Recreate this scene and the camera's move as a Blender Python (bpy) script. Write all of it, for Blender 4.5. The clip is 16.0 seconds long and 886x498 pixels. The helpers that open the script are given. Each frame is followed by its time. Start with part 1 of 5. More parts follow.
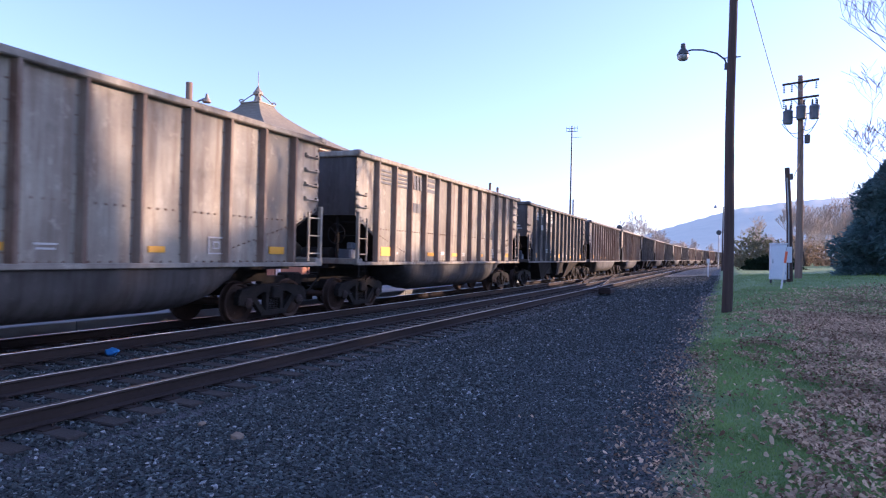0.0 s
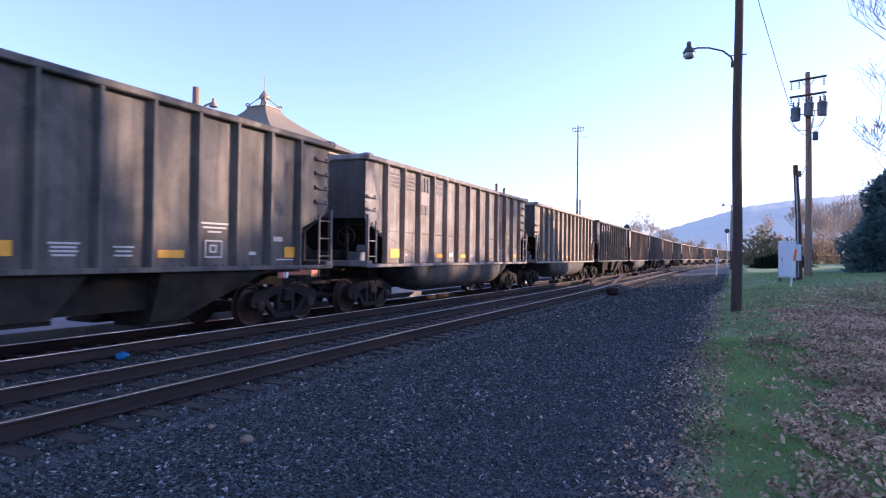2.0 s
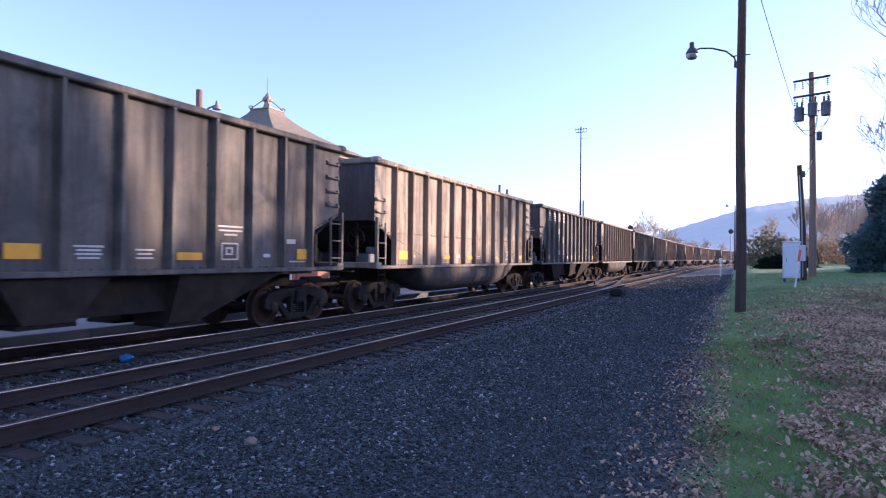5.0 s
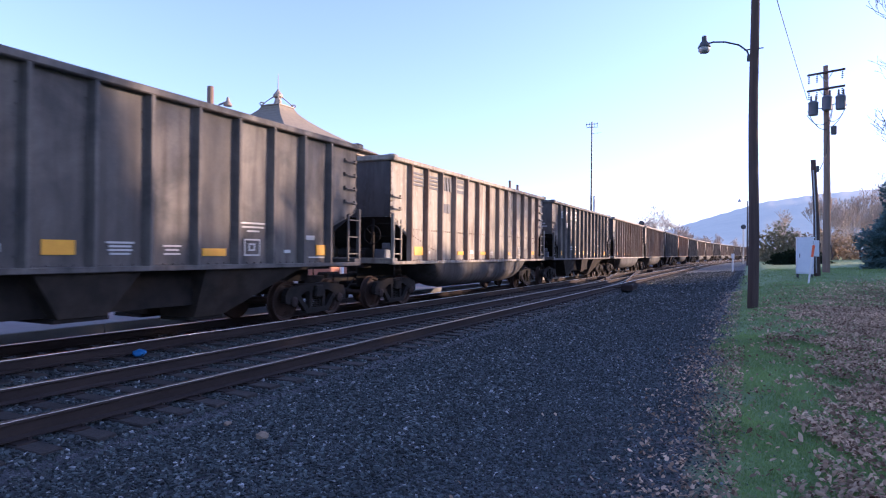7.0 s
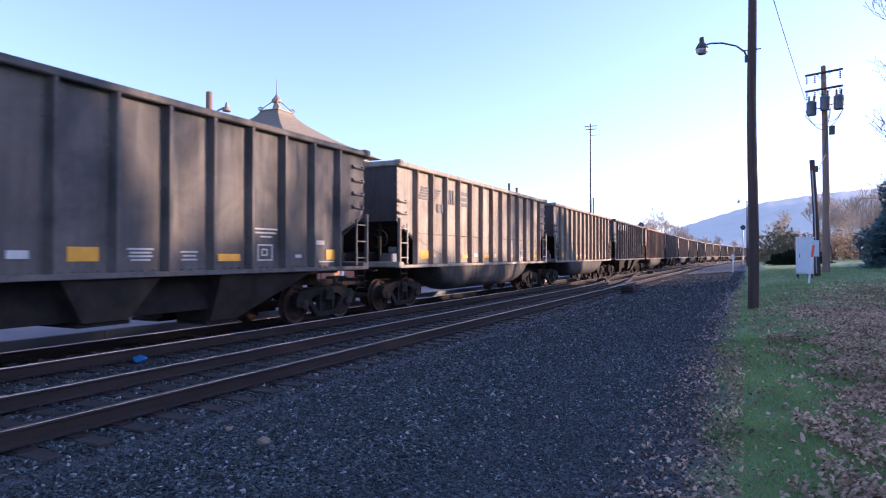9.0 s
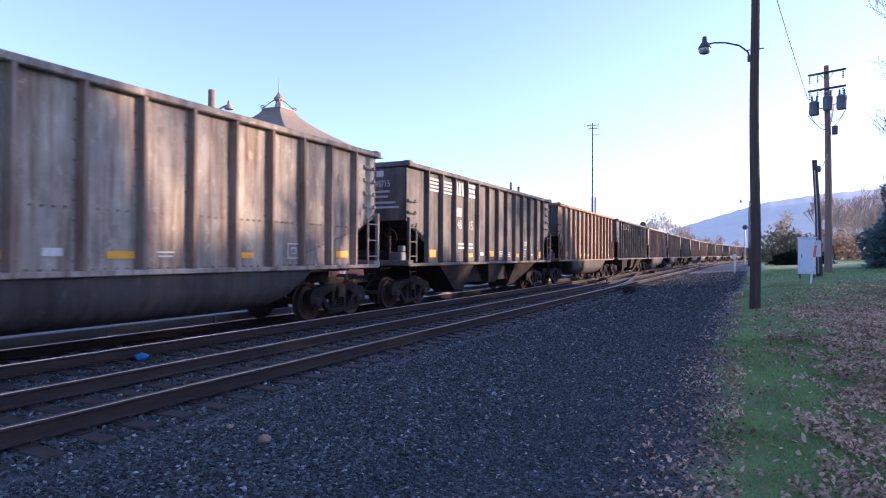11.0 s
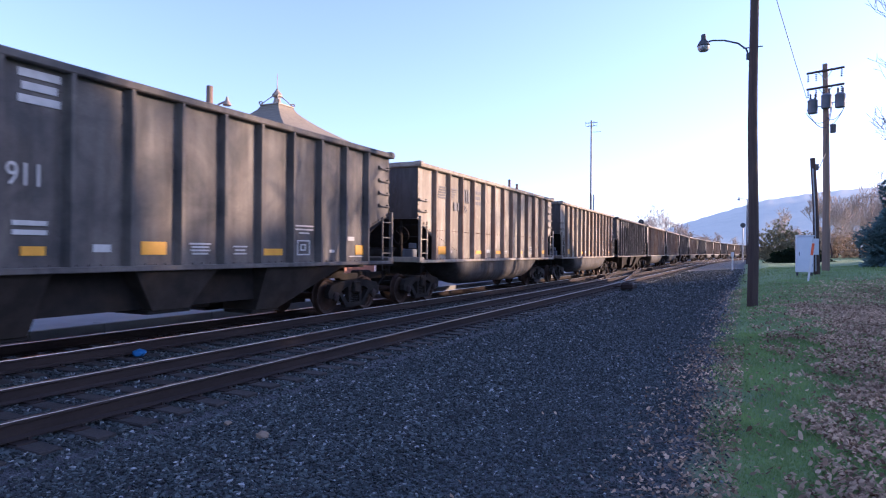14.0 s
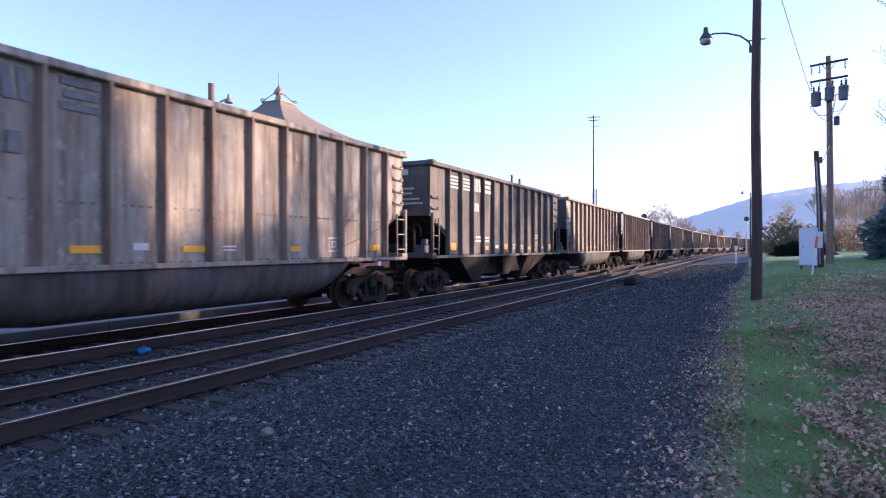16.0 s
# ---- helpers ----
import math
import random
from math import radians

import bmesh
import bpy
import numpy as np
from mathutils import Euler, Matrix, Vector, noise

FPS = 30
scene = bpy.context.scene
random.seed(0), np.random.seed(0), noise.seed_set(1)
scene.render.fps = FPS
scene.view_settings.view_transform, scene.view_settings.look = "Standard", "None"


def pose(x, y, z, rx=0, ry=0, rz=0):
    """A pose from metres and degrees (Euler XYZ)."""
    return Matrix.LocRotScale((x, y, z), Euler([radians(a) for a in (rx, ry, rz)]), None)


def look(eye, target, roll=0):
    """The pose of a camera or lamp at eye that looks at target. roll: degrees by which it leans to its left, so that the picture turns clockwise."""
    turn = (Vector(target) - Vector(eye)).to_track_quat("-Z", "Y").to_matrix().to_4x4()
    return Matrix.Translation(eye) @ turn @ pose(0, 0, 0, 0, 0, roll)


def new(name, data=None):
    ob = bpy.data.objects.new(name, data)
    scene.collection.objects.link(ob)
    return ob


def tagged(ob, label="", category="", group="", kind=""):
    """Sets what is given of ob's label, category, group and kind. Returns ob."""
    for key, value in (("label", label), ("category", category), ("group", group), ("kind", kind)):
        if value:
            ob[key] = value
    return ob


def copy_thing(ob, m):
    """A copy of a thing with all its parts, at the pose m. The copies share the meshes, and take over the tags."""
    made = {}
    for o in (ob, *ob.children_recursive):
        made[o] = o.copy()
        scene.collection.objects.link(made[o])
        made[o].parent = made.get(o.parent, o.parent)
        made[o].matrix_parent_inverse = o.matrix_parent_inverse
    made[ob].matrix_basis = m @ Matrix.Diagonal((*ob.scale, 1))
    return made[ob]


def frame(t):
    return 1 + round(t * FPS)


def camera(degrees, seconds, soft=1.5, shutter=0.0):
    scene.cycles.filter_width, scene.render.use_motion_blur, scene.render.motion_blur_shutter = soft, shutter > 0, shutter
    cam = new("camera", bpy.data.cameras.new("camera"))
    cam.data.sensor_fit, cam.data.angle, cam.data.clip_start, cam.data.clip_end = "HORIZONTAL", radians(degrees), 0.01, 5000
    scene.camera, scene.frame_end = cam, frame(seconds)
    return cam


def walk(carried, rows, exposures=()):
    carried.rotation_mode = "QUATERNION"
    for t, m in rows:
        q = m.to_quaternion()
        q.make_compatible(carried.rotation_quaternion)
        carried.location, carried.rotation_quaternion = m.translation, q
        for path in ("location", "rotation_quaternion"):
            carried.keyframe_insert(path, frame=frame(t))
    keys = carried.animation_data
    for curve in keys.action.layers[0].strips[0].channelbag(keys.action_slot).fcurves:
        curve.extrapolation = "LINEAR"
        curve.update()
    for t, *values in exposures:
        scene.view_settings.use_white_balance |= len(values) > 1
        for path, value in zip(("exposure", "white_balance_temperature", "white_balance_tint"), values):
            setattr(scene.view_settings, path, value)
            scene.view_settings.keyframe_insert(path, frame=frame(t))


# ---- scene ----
# ---- camera ----
EXPOSURE = 1.25
EYE = (0.0, 0.0, 1.635)   # above the rail heads, which lie at z = 0
CAM_ROWS = [  # seconds, heading to the left of the track, pitch, roll, in degrees
    (0, 23.93, 0.42, 1.33),
    (0.5, 23.99, 0.56, 1.09),
    (1, 24.14, 0.57, 0.69),
    (1.5, 24.41, 0.36, 0.76),
    (2, 24.57, 0.53, 0.75),
    (2.5, 24.62, 0.53, 0.93),
    (3, 24.62, 0.58, 0.80),
    (3.5, 24.63, 0.64, 0.81),
    (4, 24.63, 0.68, 0.75),
    (6.5, 25.54, 0.43, 0.50),
    (7, 25.79, 0.27, 0.55),
    (7.5, 25.97, 0.14, 0.39),
    (8, 25.98, 0.14, 0.36),
    (8.5, 25.97, 0.23, 0.24),
    (9, 25.78, 0.57, 0.03),
    (11.5, 25.94, 0.44, 0.30),
    (12, 25.94, 0.44, 0.33),
    (12.5, 25.97, 0.29, 0.35),
    (13, 25.98, 0.20, 0.39),
    (13.5, 25.87, 0.20, 0.50),
    (14, 25.76, 0.19, 0.41),
    (14.5, 25.65, 0.22, 0.27),
    (15, 25.83, 0.21, -0.16),
    (15.5, 25.98, -0.11, -0.00),
    (16, 26.02, -0.19, -0.01),
]


def heading(yaw, pitch, roll):
    a, b = radians(yaw), radians(pitch)
    ahead = Vector((-math.sin(a) * math.cos(b), math.cos(a) * math.cos(b), math.sin(b)))
    return look(EYE, Vector(EYE) + ahead * 10, roll)


cam = camera(70.1, 16.0, soft=1.15, shutter=0.12)
walk(cam, [(t, heading(y, p, r)) for t, y, p, r in CAM_ROWS], [(0, EXPOSURE, 4850, 36), (16, EXPOSURE, 4850, 36)])

# ---- light ----
SUN_AZ, SUN_EL = 54.0, 12.0     # degrees from +y towards +x, and above the horizon
world = bpy.data.worlds.new("sky")
scene.world = world
world.use_nodes = True
wn = world.node_tree.nodes
sky = wn.new("ShaderNodeTexSky")
sky.sky_type, sky.sun_disc = "NISHITA", False
sky.sun_elevation, sky.sun_rotation = radians(SUN_EL), radians(SUN_AZ)
sky.air_density, sky.dust_density, sky.ozone_density = 1.0, 0.8, 1.6
haze = wn.new("ShaderNodeHueSaturation")     # thin high haze pales the blue
haze.inputs["Saturation"].default_value = 0.74
world.node_tree.links.new(sky.outputs[0], haze.inputs["Color"])
world.node_tree.links.new(haze.outputs[0], wn["Background"].inputs[0])
wn["Background"].inputs[1].default_value = 0.15
sun = new("sun", bpy.data.lights.new("sun", "SUN"))
sun.data.energy, sun.data.angle, sun.data.color = 5.0, radians(0.6), (1.0, 0.67, 0.30)
sd = Vector((math.sin(radians(SUN_AZ)) * math.cos(radians(SUN_EL)), math.cos(radians(SUN_AZ)) * math.cos(radians(SUN_EL)), math.sin(radians(SUN_EL))))
sun.matrix_world = look(sd * 100, (0, 0, 0))

# ---- materials ----


class Nodes:
    """A small writer of node materials."""

    def __init__(self, name):
        self.mat = bpy.data.materials.new(name)
        self.mat.use_nodes = True
        self.tree = self.mat.node_tree
        self.bsdf = self.tree.nodes["Principled BSDF"]
        self.where = self.tree.nodes.new("ShaderNodeTexCoord").outputs["Object"]

    def put(self, socket, value):
        if isinstance(value, bpy.types.NodeSocket):
            self.tree.links.new(value, socket)
        else:
            socket.default_value = value

    def moved(self, scale=(1, 1, 1), offset=(0, 0, 0), source=None):
        n = self.tree.nodes.new("ShaderNodeMapping")
        self.put(n.inputs["Vector"], source or self.where)
        n.inputs["Scale"].default_value, n.inputs["Location"].default_value = scale, offset
        return n.outputs[0]

    def noise(self, scale, vector=None, detail=4.0, rough=0.6, warp=0.0):
        n = self.tree.nodes.new("ShaderNodeTexNoise")
        self.put(n.inputs["Vector"], vector or self.where)
        n.inputs["Scale"].default_value, n.inputs["Detail"].default_value = scale, detail
        n.inputs["Roughness"].default_value, n.inputs["Distortion"].default_value = rough, warp
        return n.outputs["Fac"]

    def cells(self, scale, vector=None, feature="F1", out="Distance"):
        n = self.tree.nodes.new("ShaderNodeTexVoronoi")
        n.feature = feature
        self.put(n.inputs["Vector"], vector or self.where)
        n.inputs["Scale"].default_value = scale
        return n.outputs[out]

    def ramp(self, fac, *stops):
        n = self.tree.nodes.new("ShaderNodeValToRGB")
        self.put(n.inputs[0], fac)
        e = n.color_ramp.elements
        while len(e) < len(stops):
            e.new(0.5)
        for k, (at, c) in enumerate(stops):
            e[k].position = at
            e[k].color = (c, c, c, 1) if isinstance(c, (int, float)) else (*c, 1)
        return n.outputs[0]

    def mix(self, fac, a, b, how="MIX"):
        n = self.tree.nodes.new("ShaderNodeMix")
        n.data_type, n.blend_type = "RGBA", how
        self.put(n.inputs[0], fac)
        for s, v in ((n.inputs[6], a), (n.inputs[7], b)):
            self.put(s, (*v, 1) if isinstance(v, tuple) else v)
        return n.outputs[2]

    def math(self, how, a, b=0.0, clamp=False):
        n = self.tree.nodes.new("ShaderNodeMath")
        n.operation, n.use_clamp = how, clamp
        self.put(n.inputs[0], a)
        self.put(n.inputs[1], b)
        return n.outputs[0]

    def axis(self, k, source=None):
        n = self.tree.nodes.new("ShaderNodeSeparateXYZ")
        self.put(n.inputs[0], source or self.where)
        return n.outputs[k]

    def chance(self, island=False):
        n = self.tree.nodes.new("ShaderNodeNewGeometry" if island else "ShaderNodeObjectInfo")
        return n.outputs["Random Per Island" if island else "Random"]

    def done(self, color, rough=0.7, metal=0.0, bump=None, strength=0.3, distance=0.01, spec=0.5):
        self.put(self.bsdf.inputs["Base Color"], (*color, 1) if isinstance(color, tuple) else color)
        self.put(self.bsdf.inputs["Roughness"], rough)
        self.put(self.bsdf.inputs["Metallic"], metal)
        self.put(self.bsdf.inputs["Specular IOR Level"], spec)
        if bump is not None:
            n = self.tree.nodes.new("ShaderNodeBump")
            n.inputs["Strength"].default_value, n.inputs["Distance"].default_value = strength, distance
            self.put(n.inputs["Height"], bump)
            self.tree.links.new(n.outputs[0], self.bsdf.inputs["Normal"])
        return self.mat


def plain(name, a, b, scale=6.0, rough=0.75, metal=0.0, strength=0.2, stretch=(1, 1, 1), fine=60.0, spec=0.4):
    """Two tones broken up at two sizes, with fine relief."""
    n = Nodes(name)
    v = n.moved(stretch)
    big, small = n.noise(scale, v, 5), n.noise(fine, v, 3)
    c = n.mix(n.ramp(big, (0.35, 0.0), (0.65, 1.0)), a, b)
    c = n.mix(0.35, c, n.mix(small, tuple(x * 0.55 for x in a), tuple(min(1, x * 1.35) for x in b)))
    return n.done(c, rough, metal, n.math("ADD", small, big), strength, 0.006, spec)


def wagon_paint(name, base, worn, rust, amount, seed):
    """Weathered steel: faded paint, runs of rust from the top, stains, and grime that has splashed up from below."""
    n = Nodes(name)
    o = (seed * 7.3, seed * 3.1, seed * 1.7)
    runs = n.noise(1.0, n.moved((3.0, 5.5, 0.35), o), 6, 0.65)
    blot = n.noise(0.9, n.moved((1, 1, 1), o), 5, 0.6, 0.6)
    fine = n.noise(38.0, n.moved((1, 1, 1), o), 4, 0.7)
    c = n.mix(n.ramp(blot, (0.36, 0.0), (0.64, 1.0)), base, worn)
    c = n.mix(n.math("MULTIPLY", n.ramp(runs, (0.46, 0.0), (0.66, 1.0)), amount), c, rust)
    c = n.mix(n.ramp(n.noise(2.6, n.moved((1, 1, 0.5), o), 6, 0.7), (0.56, 0.0), (0.72, amount * 0.7)), c, tuple(x * 0.35 for x in rust))
    c = n.mix(n.ramp(n.chance(), (0.0, 0.0), (0.6, 0.08), (0.8, 0.3), (1.0, 0.62)), c, tuple(x * 0.55 for x in worn))
    c = n.mix(n.ramp(fine, (0.3, 0.25), (0.7, 0.0)), c, tuple(x * 0.4 for x in base))
    scuff = n.noise(4.2, n.moved((1, 1.3, 0.8), (o[0] + 5, o[1], o[2])), 7, 0.72, 0.4)
    c = n.mix(n.ramp(scuff, (0.57, 0.0), (0.66, 0.45)), c, tuple(min(1, x * 1.3) for x in base))
    drip = n.noise(1.0, n.moved((9.0, 13.0, 0.55), (o[2], o[0], o[1])), 5, 0.6)
    c = n.mix(n.math("MULTIPLY", n.ramp(drip, (0.58, 0.0), (0.72, 0.55)), amount), c, tuple(x * 0.8 for x in rust))
    return n.done(c, n.ramp(runs, (0.3, 0.55), (0.7, 0.85)), 0.0, n.math("ADD", fine, n.math("MULTIPLY", blot, 2.0)), 0.25, 0.012, 0.35)


PAINT_PALE = [wagon_paint("pale_weathered_steel", (0.38, 0.34, 0.265), (0.25, 0.215, 0.17), (0.12, 0.06, 0.034), a, s)
              for a, s in ((0.5, 1), (0.65, 2), (0.85, 3), (0.45, 4))]
PAINT_GREY = wagon_paint("stained_grey_steel", (0.30, 0.29, 0.27), (0.17, 0.15, 0.14), (0.10, 0.05, 0.03), 0.7, 9)
PAINT_RUST = wagon_paint("rust_brown_steel", (0.40, 0.235, 0.115), (0.27, 0.155, 0.085), (0.10, 0.045, 0.028), 0.8, 5)
PAINT_BLACK = [wagon_paint("faded_black_paint", (0.06, 0.057, 0.055), (0.165, 0.142, 0.12), (0.04, 0.03, 0.025), a, s)
               for a, s in ((0.4, 6), (0.55, 7), (0.3, 8))]
RIB_RUST = [wagon_paint("rusty_brown_rib_paint", (0.20, 0.135, 0.095), (0.30, 0.24, 0.18), (0.12, 0.055, 0.03), 0.8, s) for s in (11, 12)]
# grime, darkened further for the shade that falls on tubs and wagon ends
GRIME_AND_SHADE = wagon_paint("grimy_shaded_steel", (0.10, 0.09, 0.082), (0.05, 0.045, 0.042), (0.035, 0.025, 0.02), 0.7, 13)
BAY_GRIME = plain("grimy_brown_bay_steel", (0.018, 0.016, 0.0145), (0.05, 0.04, 0.032), 2.5, 0.85, spec=0.15)
CHASSIS = plain("grimy_black_steel", (0.012, 0.0115, 0.0115), (0.03, 0.025, 0.021), 4, 0.85, spec=0.12)
WHEEL = plain("rusty_wheel_steel", (0.03, 0.02, 0.016), (0.06, 0.038, 0.028), 5, 0.7, 0.2, spec=0.2)
RAIL_SIDE = plain("rusted_rail_steel", (0.026, 0.020, 0.019), (0.046, 0.034, 0.029), 3, 0.85, 0.0, stretch=(1, 0.2, 1), spec=0.15)
RAIL_HEAD = plain("polished_rail_head", (0.2, 0.2, 0.215), (0.34, 0.34, 0.36), 2, 0.3, 1.0, 0.05, (8, 0.3, 8))
YELLOW = plain("faded_yellow_reflector", (0.78, 0.40, 0.025), (0.66, 0.31, 0.02), 5, 0.5)
WHITE_MARK = plain("worn_white_lettering", (0.60, 0.58, 0.54), (0.42, 0.40, 0.37), 5, 0.7)
DARK_MARK = plain("faded_dark_lettering", (0.09, 0.09, 0.10), (0.17, 0.165, 0.16), 5, 0.8)
POLE_WOOD = plain("weathered_dark_pole_wood", (0.045, 0.03, 0.026), (0.085, 0.058, 0.046), 3, 0.9, 0, 0.6, (6, 6, 0.35))
POLE_PALE = plain("sunlit_brown_pole_wood", (0.17, 0.115, 0.085), (0.25, 0.18, 0.135), 3, 0.9, 0, 0.6, (6, 6, 0.35))
METAL = plain("galvanised_grey_metal", (0.28, 0.29, 0.30), (0.40, 0.41, 0.42), 4, 0.5, 0.6)
DARK_METAL = plain("dull_dark_metal", (0.05, 0.052, 0.055), (0.09, 0.09, 0.09), 4, 0.6, 0.3)
TANK = plain("grey_transformer_paint", (0.085, 0.095, 0.115), (0.13, 0.14, 0.165), 3, 0.5)
CABINET = plain("pale_grey_cabinet_paint", (0.60, 0.63, 0.68), (0.70, 0.72, 0.76), 2, 0.5)
ORANGE = plain("orange_marker_tape", (0.85, 0.16, 0.05), (0.75, 0.12, 0.04), 8, 0.5)
WHITE = plain("white_paint", (0.72, 0.70, 0.68), (0.80, 0.78, 0.75), 3, 0.6)
BARK = plain("grey_brown_bark", (0.06, 0.045, 0.042), (0.11, 0.085, 0.075), 6, 0.95, 0, 0.7, (1, 1, 0.3))
TWIG = plain("tan_bare_twigs", (0.40, 0.32, 0.245), (0.52, 0.42, 0.33), 3, 0.9)


def leafy(name, dark, light, rough=0.75):
    n = Nodes(name)
    c = n.mix(n.chance(True), dark, light)
    c = n.mix(n.ramp(n.noise(0.6), (0.4, 0.0), (0.65, 0.6)), c, tuple(x * 0.5 for x in dark))
    m = n.done(c, rough, 0, n.noise(40), 0.2, spec=0.2)
    through_light, blend = n.tree.nodes.new("ShaderNodeBsdfTranslucent"), n.tree.nodes.new("ShaderNodeMixShader")
    n.put(through_light.inputs[0], c)
    blend.inputs[0].default_value = 0.45
    n.tree.links.new(n.bsdf.outputs[0], blend.inputs[1])
    n.tree.links.new(through_light.outputs[0], blend.inputs[2])
    n.tree.links.new(blend.outputs[0], n.tree.nodes["Material Output"].inputs["Surface"])
    return m


NEEDLES = leafy("dark_blue_green_needles", (0.13, 0.22, 0.225), (0.25, 0.36, 0.34))
HEDGE = leafy("dark_hedge_leaves", (0.012, 0.025, 0.014), (0.03, 0.05, 0.025))
GRASS = leafy("lawn_grass_blades", (0.17, 0.275, 0.085), (0.33, 0.45, 0.145))
LEAF = leafy("fallen_brown_leaves", (0.13, 0.07, 0.04), (0.92, 0.68, 0.46))
n = Nodes("grey_ballast_stones")
STONE = n.done(n.mix(n.ramp(n.noise(50), (0.35, 0.0), (0.7, 0.6)), n.ramp(n.chance(True), (0.0, (0.009, 0.012, 0.0135)), (0.6, (0.040, 0.053, 0.051)), (0.95, (0.132, 0.162, 0.157)), (1.0, (0.46, 0.46, 0.45))), (0.045, 0.042, 0.04)), 0.75, 0, n.noise(120), 0.4, 0.004, 0.4)
n = Nodes("tarred_sleeper_wood")
v = n.moved((0.6, 9, 9))
TIE_WOOD = n.done(n.mix(n.ramp(n.noise(4, v, 6), (0.3, 0.0), (0.7, 1.0)), n.ramp(n.chance(), (0.0, (0.012, 0.0105, 0.0095)), (1.0, (0.03, 0.025, 0.022))), (0.045, 0.037, 0.032)), 0.9, 0, n.noise(6, v, 6), 0.6, 0.01)

# ---- mesh tools ----


class Shape:
    """Vertices and faces of one mesh."""

    def __init__(self):
        self.v, self.f = [], []

    def add(self, verts, faces):
        k = len(self.v)
        self.v.extend(tuple(p) for p in verts)
        self.f.extend(tuple(i + k for i in q) for q in faces)
        return self

    def box(self, x0, x1, y0, y1, z0, z1, c=0.0):
        """A box; c is the width of its chamfer along the vertical and lengthwise edges."""
        if c <= 0:
            return self.add([(x, y, z) for x in (x0, x1) for y in (y0, y1) for z in (z0, z1)],
                            [(0, 1, 3, 2), (4, 6, 7, 5), (0, 4, 5, 1), (2, 3, 7, 6), (0, 2, 6, 4), (1, 5, 7, 3)])
        bm = bmesh.new()
        bmesh.ops.create_cube(bm, size=1.0)
        for p in bm.verts:
            p.co = ((x0 + x1) / 2 + p.co.x * (x1 - x0), (y0 + y1) / 2 + p.co.y * (y1 - y0), (z0 + z1) / 2 + p.co.z * (z1 - z0))
        bmesh.ops.bevel(bm, geom=bm.edges[:], offset=c, segments=1, affect="EDGES")
        return self.bm(bm)

    def bm(self, bm):
        bm.verts.index_update()
        self.add([p.co for p in bm.verts], [[p.index for p in q.verts] for q in bm.faces])
        bm.free()
        return self

    def tube(self, points, radii, sides=8, caps=True):
        """A tube through points, with a radius at each."""
        if isinstance(radii, (int, float)):
            radii = [radii] * len(points)
        pts, rings = [Vector(p) for p in points], []
        for k, p in enumerate(pts):
            d = (pts[min(k + 1, len(pts) - 1)] - pts[max(k - 1, 0)]).normalized()
            side = d.cross(Vector((0, 0, 1)) if abs(d.z) < 0.9 else Vector((1, 0, 0))).normalized()
            up = side.cross(d)
            rings.append([p + (side * math.cos(a) + up * math.sin(a)) * radii[k] for a in (2 * math.pi * j / sides for j in range(sides))])
        faces = [(k * sides + j, k * sides + (j + 1) % sides, (k + 1) * sides + (j + 1) % sides, (k + 1) * sides + j)
                 for k in range(len(pts) - 1) for j in range(sides)]
        if caps:
            faces += [tuple(reversed(range(sides))), tuple(range((len(pts) - 1) * sides, len(pts) * sides))]
        return self.add([q for r in rings for q in r], faces)

    def prism(self, outline, lo, hi, axis):
        """An outline of pairs, drawn out from lo to hi along an axis."""
        m = len(outline)
        put = {"x": lambda a, b, c: (c, a, b), "y": lambda a, b, c: (a, c, b), "z": lambda a, b, c: (a, b, c)}[axis]
        return self.add([put(a, b, c) for c in (lo, hi) for a, b in outline],
                        [tuple(reversed(range(m))), tuple(range(m, 2 * m))] + [(k, (k + 1) % m, m + (k + 1) % m, m + k) for k in range(m)])

    def lattice(self, ys, zs, full, x0, x1):
        """A flat lattice in one piece: the cells between ys and zs that are full, from x0 to x1."""
        ny, nz = len(ys), len(zs)
        at = lambda i, j, k: (j * ny + i) * 2 + k
        cell = lambda i, j: 0 <= i < ny - 1 and 0 <= j < nz - 1 and full(i, j)
        fs = []
        for j in range(nz - 1):
            for i in range(ny - 1):
                if not cell(i, j):
                    continue
                ring = [(i, j), (i + 1, j), (i + 1, j + 1), (i, j + 1)]
                fs += [tuple(at(a, b, 0) for a, b in ring), tuple(at(a, b, 1) for a, b in reversed(ring))]
                for (p, q), (di, dj) in zip(zip(ring, ring[1:] + ring[:1]), ((0, -1), (1, 0), (0, 1), (-1, 0))):
                    if not cell(i + di, j + dj):
                        fs.append((at(*p, 0), at(*p, 1), at(*q, 1), at(*q, 0)))
        return self.add([(x, y, z) for z in zs for y in ys for x in (x0, x1)], fs)

    def lathe(self, profile, x=0.0, y=0.0, sides=16, axis="z"):
        """A profile of (radius, height) turned round an axis."""
        vs = []
        for r, z in profile:
            for j in range(sides):
                a = 2 * math.pi * j / sides
                q = (r * math.cos(a), r * math.sin(a), z)
                vs.append((x + q[0], y + q[1], q[2]) if axis == "z" else (q[2], x + q[0], y + q[1]))
        m = len(profile)
        return self.add(vs, [(k * sides + j, k * sides + (j + 1) % sides, (k + 1) * sides + (j + 1) % sides, (k + 1) * sides + j)
                             for k in range(m - 1) for j in range(sides)] + [tuple(reversed(range(sides))), tuple(range((m - 1) * sides, m * sides))])

